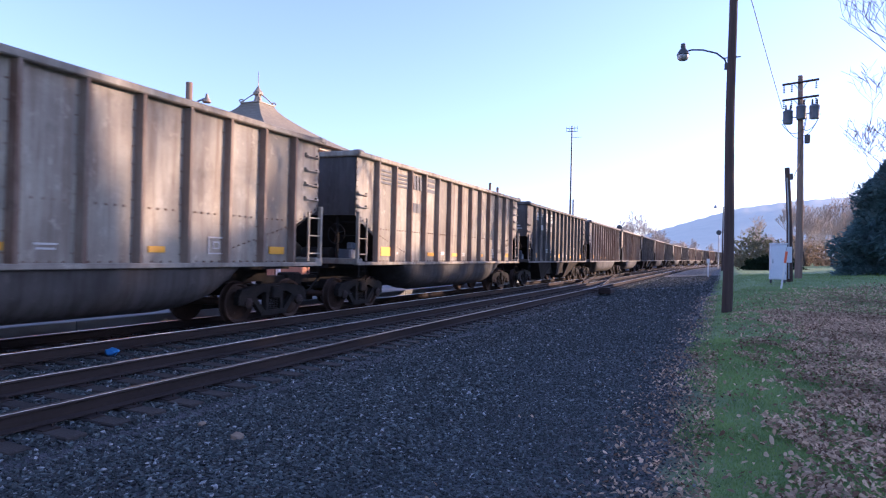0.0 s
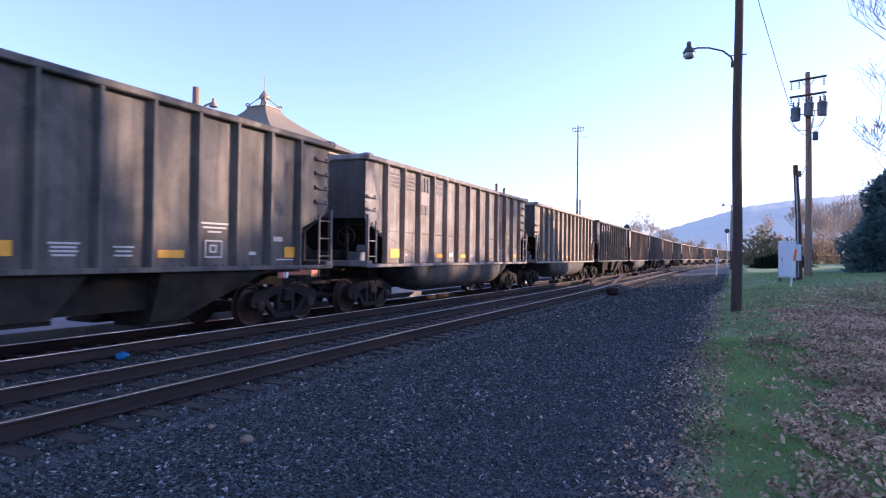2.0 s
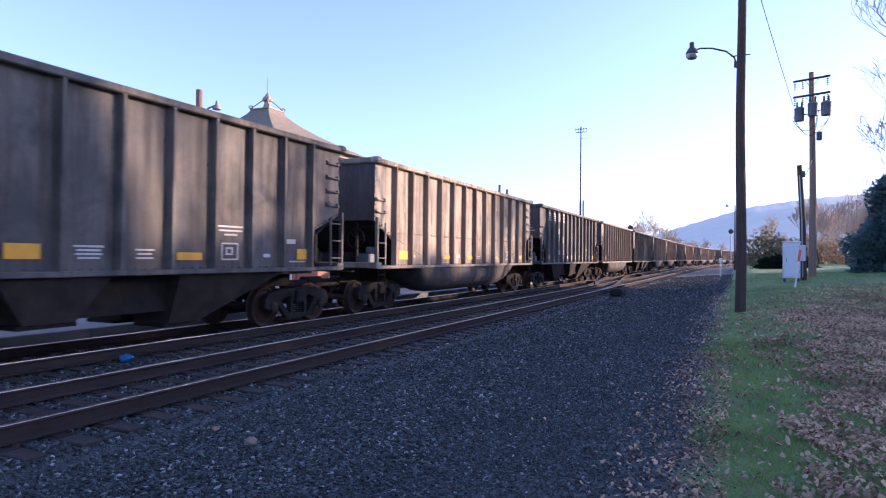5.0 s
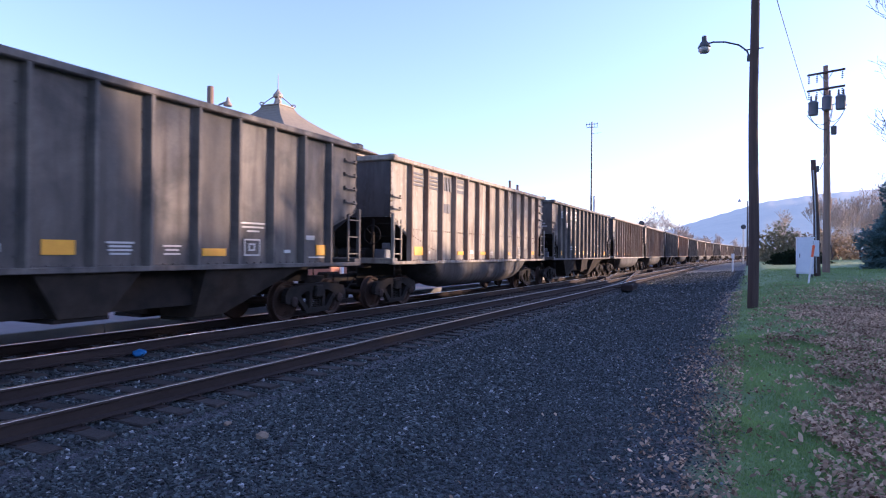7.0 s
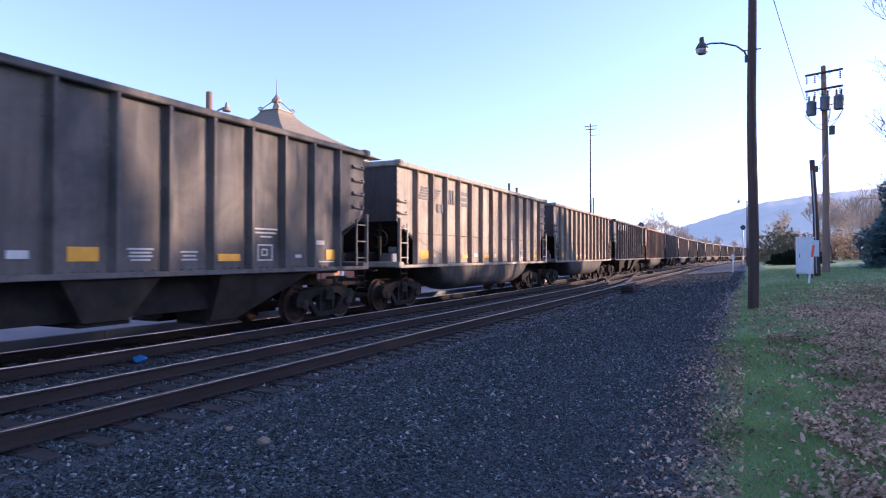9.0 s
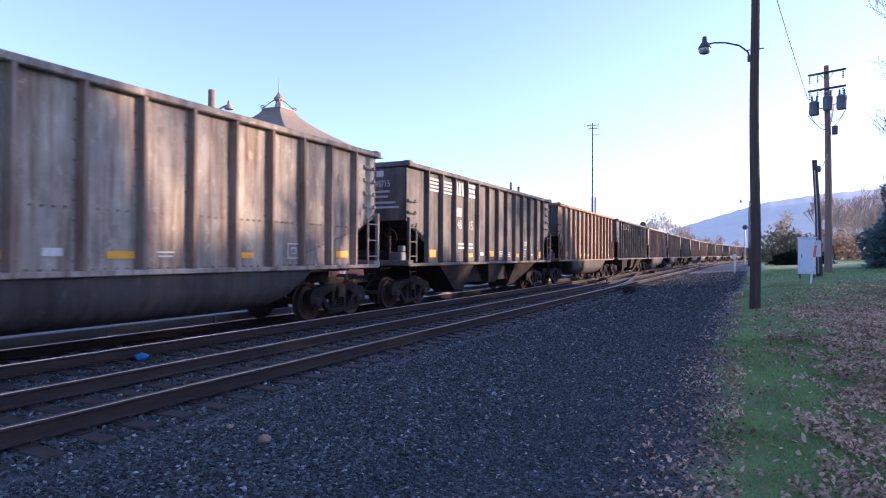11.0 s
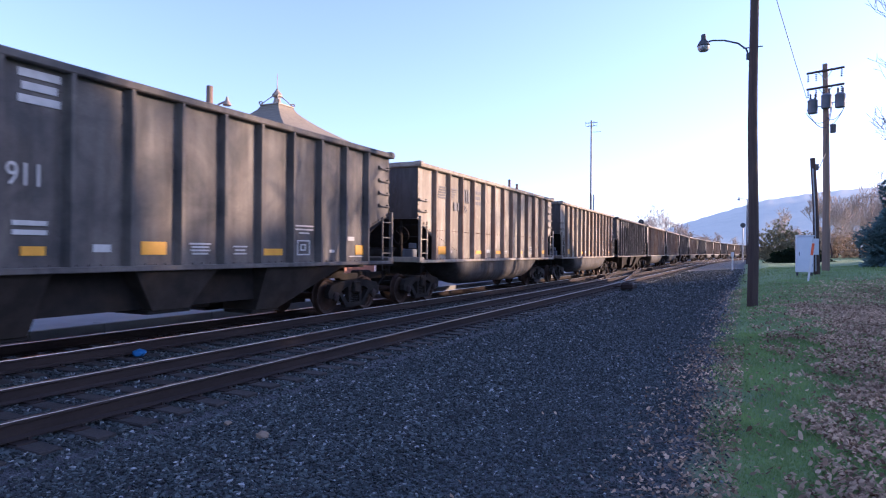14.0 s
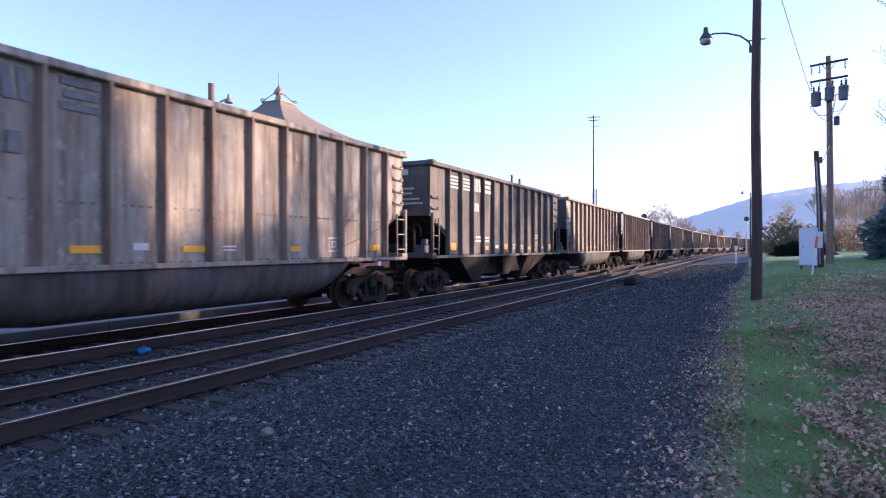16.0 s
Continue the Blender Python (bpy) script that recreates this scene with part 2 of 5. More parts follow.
    def mesh(self, name, material, smooth=False):
        me = bpy.data.meshes.new(name)
        me.from_pydata(self.v, [], self.f)
        bm = bmesh.new()
        bm.from_mesh(me)
        bmesh.ops.recalc_face_normals(bm, faces=bm.faces[:])
        bm.to_mesh(me)
        bm.free()
        if smooth:
            me.polygons.foreach_set("use_smooth", [True] * len(me.polygons))
            me.set_sharp_from_angle(angle=radians(40))
        me.materials.append(material)
        return me


def part(name, shape, material, parent, label="", smooth=False):
    ob = new(name, shape if isinstance(shape, bpy.types.Mesh) else shape.mesh(name, material, smooth))
    ob.parent = parent
    return tagged(ob, label)


def thing(name, label, category, m=None, group="", kind=""):
    ob = new(name)
    ob.matrix_basis = m or Matrix()
    return tagged(ob, label, category, group, kind)


def raw(name, verts, faces, material):
    me = bpy.data.meshes.new(name)
    me.from_pydata(verts.tolist() if isinstance(verts, np.ndarray) else verts, [], faces.tolist() if isinstance(faces, np.ndarray) else faces)
    me.materials.append(material)
    return me


# ---- the lie of the land ----
TRACK_X, CURVE_AT, CURVE_R = -10.47, 100.0, 1150.0    # the train's track: straight, then bending to the right


def on_line(s, d=0.0):
    """A point s metres along the line and d metres to its right, with the line's turn to the right."""
    if s <= CURVE_AT:
        return TRACK_X + d, s, 0.0
    a = (s - CURVE_AT) / CURVE_R
    r = CURVE_R - d
    return TRACK_X + CURVE_R - r * math.cos(a), CURVE_AT + r * math.sin(a), a


def smooth(a, b, x):
    x = np.clip((x - a) / (b - a), 0, 1)
    return x * x * (3 - 2 * x)


def bend(y):
    """How far the line has moved to the right at y."""
    return np.where(y > CURVE_AT, (np.clip(y, CURVE_AT, 600) - CURVE_AT) ** 2 / (2 * CURVE_R), 0.0)


def land(x, y):
    """The ground's height: track bed, cinder strip, and the lawn that rises behind it."""
    x, y = np.asarray(x, float), np.asarray(y, float)
    u = x - bend(y)
    bed = -0.27 + 0.27 * smooth(-5.2, -0.6, u)
    bed = bed + 0.03 * smooth(-5.55, -5.75, u) - 0.065 * np.exp(-((u + 5.4) / 0.4) ** 2) * smooth(-5.8, -5.6, u)
    bed = bed + 0.014 * smooth(60, 40, y) * smooth(16, 12, np.abs(x)) * np.sin(x * 2.3 + 1.7 * np.sin(y * 0.9)) * np.sin(y * 1.6 + x) * smooth(-5.8, -4.6, u)
    lawn = smooth(-0.8, 1.5, u) * (0.2 * smooth(6, 20, y) + 0.45 * smooth(18, 36, y) + 0.012 * np.clip(u - 2, 0, 60) * smooth(15, 40, y) * 4)
    return bed + lawn


def ground_z(x, y):
    return float(land(x, y))

# ---- ground ----
n = Nodes("ground_of_cinders_and_lawn")
gx, gy = n.axis(0), n.axis(1)
past = n.math("MAXIMUM", n.math("SUBTRACT", gy, CURVE_AT), 0.0)
gu = n.math("SUBTRACT", gx, n.math("DIVIDE", n.math("MULTIPLY", past, past), 2 * CURVE_R))
wav = n.noise(0.9, None, 4)
edge = n.math("ADD", gu, n.math("MULTIPLY", n.math("SUBTRACT", wav, 0.5), 0.9))
stones = n.cells(24)
fine = n.noise(90, None, 3)
cinder = n.mix(n.ramp(n.noise(1.1, None, 5), (0.35, 0.0), (0.65, 1.0)), (0.019, 0.025, 0.028), (0.037, 0.046, 0.050))
cinder = n.mix(0.75, cinder, n.mix(n.cells(42, None, "F1", "Color"), (0.005, 0.006, 0.008), (0.10, 0.125, 0.135)))
cinder = n.mix(n.ramp(fine, (0.6, 0.0), (0.72, 0.7)), cinder, (0.10, 0.11, 0.12))
ballast = n.mix(n.cells(24, None, "F1", "Color"), (0.025, 0.027, 0.031), (0.085, 0.088, 0.096))
soil = n.mix(n.ramp(n.noise(6, None, 6), (0.4, 0.0), (0.62, 1.0)), cinder, (0.15, 0.11, 0.095))
lawn = n.mix(n.ramp(n.noise(0.7, None, 6), (0.35, 0.0), (0.65, 1.0)), (0.145, 0.23, 0.085), (0.24, 0.335, 0.125))
lawn = n.mix(n.ramp(n.noise(14, None, 5), (0.5, 0.0), (0.72, 0.55)), lawn, (0.30, 0.2, 0.13))
c = n.mix(n.ramp(n.math("MULTIPLY", n.math("ADD", edge, 6.0), 0.1), (0.21, 0.0), (0.30, 1.0)), ballast, cinder)
c = n.mix(n.ramp(n.math("MULTIPLY", n.math("ADD", edge, 6.0), 0.1), (0.44, 0.0), (0.535, 0.8)), c, soil)
c = n.mix(n.ramp(n.math("MULTIPLY", n.math("ADD", edge, 6.0), 0.1), (0.555, 0.0), (0.59, 1.0)), c, lawn)
GROUND = n.done(c, 0.82, 0, n.math("ADD", n.math("MULTIPLY", stones, 1.2), n.math("ADD", fine, n.cells(42))), 0.8, 0.03, 0.5)


def steps(*runs):
    out = []
    for a, b, d in runs:
        out += list(np.arange(a, b, d))
    return np.array(out + [runs[-1][1]])


def make_ground():
    xs = steps((-2600, -300, 230), (-300, -40, 20), (-40, -16, 2), (-16, 12, 0.25), (12, 60, 3), (60, 300, 24), (300, 2600, 230))
    ys = steps((-2000, -100, 190), (-100, -5, 8), (-5, 30, 0.35), (30, 120, 2), (120, 600, 12), (600, 3000, 240))
    X, Y = np.meshgrid(xs, ys)
    Z = land(X, Y)
    nx, ny = len(xs), len(ys)
    verts = np.stack([X, Y, Z], -1).reshape(-1, 3)
    i = (np.arange(ny - 1)[:, None] * nx + np.arange(nx - 1)[None]).reshape(-1)
    ob = new("ground", raw("ground", verts, np.stack([i, i + 1, i + nx + 1, i + nx], -1), GROUND))
    ob.data.polygons.foreach_set("use_smooth", [True] * len(ob.data.polygons))
    tagged(ob, "dark cinder strip with leaf-strewn green lawn beside it", "ground", kind="structure")


make_ground()

# ---- tracks ----
RAIL_PROFILE = [(-0.07, -0.186), (0.07, -0.186), (0.07, -0.172), (0.012, -0.15), (0.011, -0.048), (0.037, -0.036), (0.037, -0.008), (-0.037, -0.008), (-0.037, -0.036), (-0.011, -0.048), (-0.012, -0.15), (-0.07, -0.172)]
HEAD_PROFILE = [(-0.036, -0.009), (0.036, -0.009), (0.034, -0.002), (0.024, 0.0), (-0.024, 0.0), (-0.034, -0.002)]


def sweep(profile, d, stations, drift=None):
    sh, m, vs = Shape(), len(profile), []
    for k, s in enumerate(stations):
        e = d + (drift(s) if drift else 0.0)
        for a, z in profile:
            x, y, _ = on_line(s, e + a)
            vs.append((x, y, z))
    fs = [(k * m + j, k * m + (j + 1) % m, (k + 1) * m + (j + 1) % m, (k + 1) * m + j) for k in range(len(stations) - 1) for j in range(m)]
    return sh.add(vs, fs + [tuple(range(m)), tuple(range((len(stations) - 1) * m, len(stations) * m))])


STATIONS = [-40, 0, 30, 60, 90] + list(range(100, 560, 15))


def tie_mesh():
    sh = Shape()
    sh.box(-1.3, 1.3, -0.115, 0.115, -0.18, 0.0, 0.012)
    me = sh.mesh("tie", TIE_WOOD)
    return me


def plate_mesh():
    sh = Shape()
    for x in (-0.7535, 0.7535):
        sh.box(x - 0.18, x + 0.18, -0.095, 0.095, 0.0, 0.014)
        for a, b in ((-0.1, -0.06), (0.1, 0.06), (-0.1, 0.06)):
            sh.box(x + a - 0.012, x + a + 0.012, b - 0.012, b + 0.012, 0.01, 0.045)
    return sh.mesh("tie_plate", RAIL_SIDE)


TIE, PLATE = tie_mesh(), plate_mesh()


def make_track(d, label, parts_to, seed):
    rnd = random.Random(seed)
    tr = thing("railway_track", label, "railway track", kind="structure")
    for g in (-0.7535, 0.7535):
        rail = part("rail", sweep(RAIL_PROFILE, d + g, STATIONS), RAIL_SIDE, tr, "rust-brown steel rail")
        part("rail_head", sweep(HEAD_PROFILE, d + g, STATIONS), RAIL_HEAD, rail, "polished running surface")
    s, rest = -8.0, Shape()
    while s < 420:
        x, y, a = on_line(s, d + rnd.uniform(-0.05, 0.05))
        turn, z = rnd.uniform(-1.2, 1.2), -0.203 - rnd.uniform(0, 0.012)
        if 0 < s < parts_to:
            t = part("tie", TIE, TIE_WOOD, tr)
            t.matrix_basis = pose(x, y, z, 0, rnd.uniform(-0.3, 0.3), turn - math.degrees(a))
            p = part("tie_plate", PLATE, RAIL_SIDE, t)
        else:
            c, q = math.cos(a), math.sin(a)
            rest.add([(x + u * c + w * q, y - u * q + w * c, z + h) for u in (-1.3, 1.3) for w in (-0.115, 0.115) for h in (-0.15, 0)],
                     [(0, 1, 3, 2), (4, 6, 7, 5), (0, 4, 5, 1), (2, 3, 7, 6), (0, 2, 6, 4), (1, 5, 7, 3)])
        s += 0.508 if s < 150 else 0.62
    tagged(part("far_ties", rest, TIE_WOOD, tr), kind="stuff")
    return tr


make_track(3.44, "empty rusty track with polished rail heads on dark sleepers", 75, 1)
make_track(0.0, "main track under the coal train, on dark sleepers", 45, 2)


def make_crossover():
    """Turnout rails that lead from the empty track over to the train's track."""
    ob = thing("crossover", "rusty crossover rails between the two tracks", "railway track", kind="structure")
    st = [30 + 2.5 * k for k in range(17)]

    def drift(s):
        return 3.44 * (1 - float(smooth(30, 70, np.array(s))))

    for g in (-0.7535, 0.7535):
        rail = part("rail", sweep(RAIL_PROFILE, g, st, drift), RAIL_SIDE, ob, "rust-brown steel rail")
        part("rail_head", sweep(HEAD_PROFILE, g, st, drift), RAIL_HEAD, rail, "polished running surface")
    for k in range(60):
        s = 36 + k * 0.508
        t = part("tie", TIE, TIE_WOOD, ob)
        x, y, _ = on_line(s, drift(s))
        t.matrix_basis = pose(x, y, -0.215, 0, 0, 3)


def make_switch_machine(d, s):
    x, y, _ = on_line(s, d)
    ob = thing("switch_machine", "low rusty switch machine on long sleepers", "switch machine", pose(x, y, -0.2))
    part("case", Shape().box(-0.3, 0.3, -0.7, 0.7, 0.0, 0.26, 0.04), RAIL_SIDE, ob)
    part("lid", Shape().box(-0.26, 0.26, -0.6, 0.0, 0.261, 0.3, 0.015), RAIL_SIDE, ob)
    part("throw_rod", Shape().tube([(-0.3, 0.2, 0.1), (-1.5, 0.2, 0.08)], 0.03, 6), RAIL_SIDE, ob)


make_crossover()
for d, s in ((5.05, 33.0), (1.72, 43.0), (1.72, 66.0)):
    make_switch_machine(d, s)

# ---- coal wagons ----
LENGTH, PITCH, HALF, TOP, SILL = 14.5, 16.15, 1.6, 4.32, 1.29
RIBS = [1.08 + 1.0283 * k for k in range(13)]             # gondola
HOPPER_RIBS = [1.25 + 1.0 * k for k in range(13)]
WALL = HALF - 0.15      # face of the side sheets behind the ribs


def mirrored(shape, build, *args):
    for s in (-1, 1):
        build(shape, s, *args)
    return shape


def side_sheet(side, a, b):
    """The steel sheet of one bay; the end bays are cut away below, over the ladder platform."""
    sh = Shape()
    x0, x1 = sorted((side * WALL, side * (WALL - 0.012)))
    if a < 0.2:
        out = [(0.02, 2.62), (b, 2.14), (b, TOP - 0.1), (0.02, TOP - 0.1)]
    elif b > LENGTH - 0.2:
        out = [(a, 2.14), (b - 0.02, 2.62), (b - 0.02, TOP - 0.1), (a, TOP - 0.1)]
    else:
        # dished a little, as loaded sheets are
        out = None
        ny, nz = 4, 5
        vs, fs = [], []
        for j in range(nz + 1):
            for i in range(ny + 1):
                u, w = i / ny, j / nz
                dish = 0.018 * math.sin(math.pi * u) * math.sin(math.pi * w) * math.sin(7 * a + 3 * w)
                vs.append((side * (WALL + dish), a + (b - a) * u, SILL + 0.05 + (TOP - 0.15 - SILL) * w))
        for j in range(nz):
            for i in range(ny):
                k = j * (ny + 1) + i
                fs.append((k, k + 1, k + ny + 2, k + ny + 1))
        m = len(vs)
        vs += [(x - side * 0.012, y, z) for x, y, z in vs]
        fs += [tuple(m + q for q in reversed(f)) for f in fs]
        sh.add(vs, fs)
    if out:
        sh.prism(out, x0, x1, "x")
    return sh


def rib(side, y, bottom=SILL + 0.02):
    """A pressed hat-section post, wider at its foot."""
    sh = Shape()
    w, lo = 0.085, side * WALL
    hi = side * (HALF - 0.01)
    sh.add([(lo, y - w, bottom), (hi, y - w * 0.42, bottom), (hi, y + w * 0.42, bottom), (lo, y + w, bottom),
            (lo, y - w * 0.8, TOP - 0.11), (hi, y - w * 0.36, TOP - 0.11), (hi, y + w * 0.36, TOP - 0.11), (lo, y + w * 0.8, TOP - 0.11)],
           [(0, 3, 2, 1), (4, 5, 6, 7), (0, 1, 5, 4), (1, 2, 6, 5), (2, 3, 7, 6), (3, 0, 4, 7)])
    for k in range(9):
        z = bottom + 0.2 + k * 0.3
        for e in (-1, 1):
            sh.box(min(lo, lo + side * 0.03), max(lo, lo + side * 0.03), y + e * (w + 0.022) - 0.012, y + e * (w + 0.022) + 0.012, z - 0.012, z + 0.012)
    return sh


def studs(side, kind):
    """Rows of rivet heads along the side."""
    sh = Shape()
    ribs = RIBS if kind == "tub" else HOPPER_RIBS
    rows = [(SILL + 0.09, 0.2)] + ([(2.3, 0.17)] if kind == "tub" else [])
    for z, gap in rows:
        y = ribs[0] + 0.15
        while y < ribs[-1]:
            if min(abs(y - r) for r in ribs) > 0.12:
                x0, x1 = sorted((side * WALL, side * (WALL + 0.022)))
                sh.box(x0, x1, y - 0.018, y + 0.018, z - 0.018, z + 0.018)
            y += gap
    lines = [((0.16, 2.62), (ribs[0] - 0.12, 2.24)), ((LENGTH - 0.16, 2.62), (ribs[-1] + 0.12, 2.24))]
    if kind == "tub":
        lines += [((ribs[0] + 0.16, 2.14), (ribs[2] - 0.1, 1.62)), ((ribs[-1] - 0.16, 2.14), (ribs[-3] + 0.1, 1.62))]
    x0, x1 = sorted((side * WALL, side * (WALL + 0.024)))
    for (ya, za), (yb, zb) in lines:
        count = round(math.hypot(yb - ya, zb - za) / 0.16)
        for k in range(count + 1):
            y, z = ya + (yb - ya) * k / count, za + (zb - za) * k / count
            if min(abs(y - q) for q in ribs) > 0.1:
                sh.box(x0, x1, y - 0.017, y + 0.017, z - 0.017, z + 0.017)
    for y in (0.06, LENGTH - 0.06):
        for k in range(9):
            z = 2.72 + k * 0.165
            x0, x1 = sorted((side * WALL, side * (WALL + 0.025)))
            sh.box(x0, x1, y - 0.016, y + 0.016, z - 0.016, z + 0.016)
    return sh


def chord(side):
    sh = Shape()
    x0, x1 = sorted((side * (HALF - 0.2), side * HALF))
    return sh.box(x0, x1, -0.03, LENGTH + 0.03, TOP - 0.13, TOP, 0.02)


def end_wall(e):
    """The sheet that closes one end: upright above, running in under the load as a slope below."""
    f = (lambda y: y) if e < 0 else (lambda y: LENGTH - y)
    sh = Shape()
    sh.prism([(f(y), z) for y, z in ((0.02, TOP - 0.1), (0.02, 2.62), (0.05, 2.62), (0.05, TOP - 0.1))], -WALL, WALL, "x")
    return sh


def end_parts(car, e, paint):
    f = (lambda y: y) if e < 0 else (lambda y: LENGTH - y)
    # gondola ends take the dark coat, with their shade in its colour
    part("end_wall", end_wall(e), paint if paint is K[0] else GRIME_AND_SHADE, car)
    # black stands for the deep shade under the end as well as soot
    slope = Shape().prism([(f(y), z) for y, z in ((0.02, 2.615), (2.35, SILL + 0.06), (2.38, SILL + 0.06), (0.06, 2.615))], -WALL + 0.012, WALL - 0.012, "x")
    part("slope_sheet", slope, CHASSIS, car, "slope sheet coloured black for soot and deep shade")
    cap = Shape().box(-HALF, HALF, min(f(-0.06), f(0.1)), max(f(-0.06), f(0.1)), TOP - 0.13, TOP + 0.03, 0.03)
    part("end_chord", cap, paint, car)
    for x in (-0.8,) if e < 0 else (-0.8, 0.8):
        ys = sorted((f(-0.05), f(0.02)))
        part("end_stake", Shape().box(x - 0.06, x + 0.06, *ys, 2.62, TOP - 0.13), paint if paint is K[0] else GRIME_AND_SHADE, car)
    ys = sorted((f(-0.04), f(0.25)))
    part("end_sill", Shape().box(-HALF + 0.02, HALF - 0.02, *ys, SILL, SILL + 0.16, 0.015), paint, car)
    ys = sorted((f(0.0), f(2.3)))
    part("platform", Shape().box(-0.62, 0.62, *ys, SILL - 0.12, SILL + 0.02), CHASSIS, car, "black end platform")
    for s in (-1, 1):
        # corner post, ladder beside it, and grab irons on the side
        x = s * (HALF - 0.06)
        ys = sorted((f(-0.07), f(0.2)))
        part("corner_cap", Shape().box(*sorted((s * (HALF - 0.24), s * (HALF + 0.012))), *ys, TOP - 0.11, TOP + 0.045, 0.04), paint, car, "", True)
        ys = sorted((f(0.0), f(0.08)))
        part("corner_post", Shape().box(min(x - 0.045, x + 0.045), x + 0.045, *ys, SILL + 0.14, 2.7, 0.01), paint, car)
        cols = sorted((f(0.028), f(0.072), f(0.478), f(0.522)))
        rows = [SILL + 0.1] + [SILL + 0.28 + 0.42 * k + e for k in range(3) for e in (-0.016, 0.016)] + [2.55]
        lad = Shape().lattice(cols, rows, lambda i, j: i != 1 or j % 2 == 1, x - 0.02, x + 0.02)
        part("ladder", lad, paint, car)
        st = Shape().tube([(x, f(0.12), SILL + 0.05), (x, f(0.12), SILL - 0.48), (x, f(0.5), SILL - 0.48), (x, f(0.5), SILL + 0.05)], 0.014, 6).tube([(x, f(0.12), SILL - 0.18), (x, f(0.5), SILL - 0.18)], 0.012, 6)
        part("stirrup", st, CHASSIS, car)
        for k in range(4 if s * e > 0 else 2):
            z = 2.86 + 0.34 * k
            g = Shape().tube([(s * WALL, f(0.12), z), (s * (WALL + 0.075), f(0.12), z - 0.02), (s * (WALL + 0.075), f(0.56), z - 0.02), (s * WALL, f(0.56), z)], 0.017, 6)
            for yy in (0.12, 0.56):
                g.box(*sorted((s * (WALL - 0.004), s * (WALL + 0.05))), *sorted((f(yy - 0.03), f(yy + 0.03))), z - 0.045, z + 0.05)
            part("grab_iron", g, paint, car)
        for k in range(3):
            z = 1.7 + 0.36 * k
            g = Shape().tube([(s * (HALF - 0.55), f(-0.02), z), (s * (HALF - 0.1), f(-0.02), z)], 0.012, 6)
            part("grab_iron", g, CHASSIS, car)
        brace = Shape().box(min(s * 0.8, s * 0.86), max(s * 0.8, s * 0.86), *sorted((f(0.1), f(0.18))), SILL + 0.1, 2.66)
        part("end_brace", brace, CHASSIS, car)
    if e < 0:
        wheel = Shape()
        wheel.tube([(0.95 + 0.27 * math.cos(a), -0.1, 2.1 + 0.27 * math.sin(a)) for a in np.linspace(0, 2 * math.pi, 15)], 0.016, 5, False)
        for a in (0.3, 2.4, 4.5):
            wheel.tube([(0.95, -0.1, 2.1), (0.95 + 0.27 * math.cos(a), -0.1, 2.1 + 0.27 * math.sin(a))], 0.012, 5)
        part("brake_wheel", wheel, CHASSIS, car, "black hand-brake wheel")
        part("brake_valve", Shape().box(0.75, 1.15, 0.3, 0.6, SILL + 0.02, SILL + 0.42, 0.04).box(0.8, 1.0, 0.65, 0.85, SILL + 0.02, SILL + 0.6, 0.03), TANK, car, "grey brake valve on the platform")
        part("air_tank", Shape().tube([(-0.5, 0.5, SILL + 0.25), (0.45, 0.5, SILL + 0.25)], 0.2, 12), CHASSIS, car)
    cp = Shape()
    cp.box(-0.1, 0.1, *sorted((f(0.4), f(-0.55))), 0.78, 0.98, 0.02)
    cp.box(-0.19, 0.17, *sorted((f(-0.5), f(-0.86))), 0.70, 1.05, 0.05)
    part("coupler", cp, CHASSIS, car)
    part("air_hose", Shape().tube([(0.35, f(-0.1), 0.85), (0.36, f(-0.45), 0.6), (0.3, f(-0.75), 0.48)], 0.025, 6), CHASSIS, car)


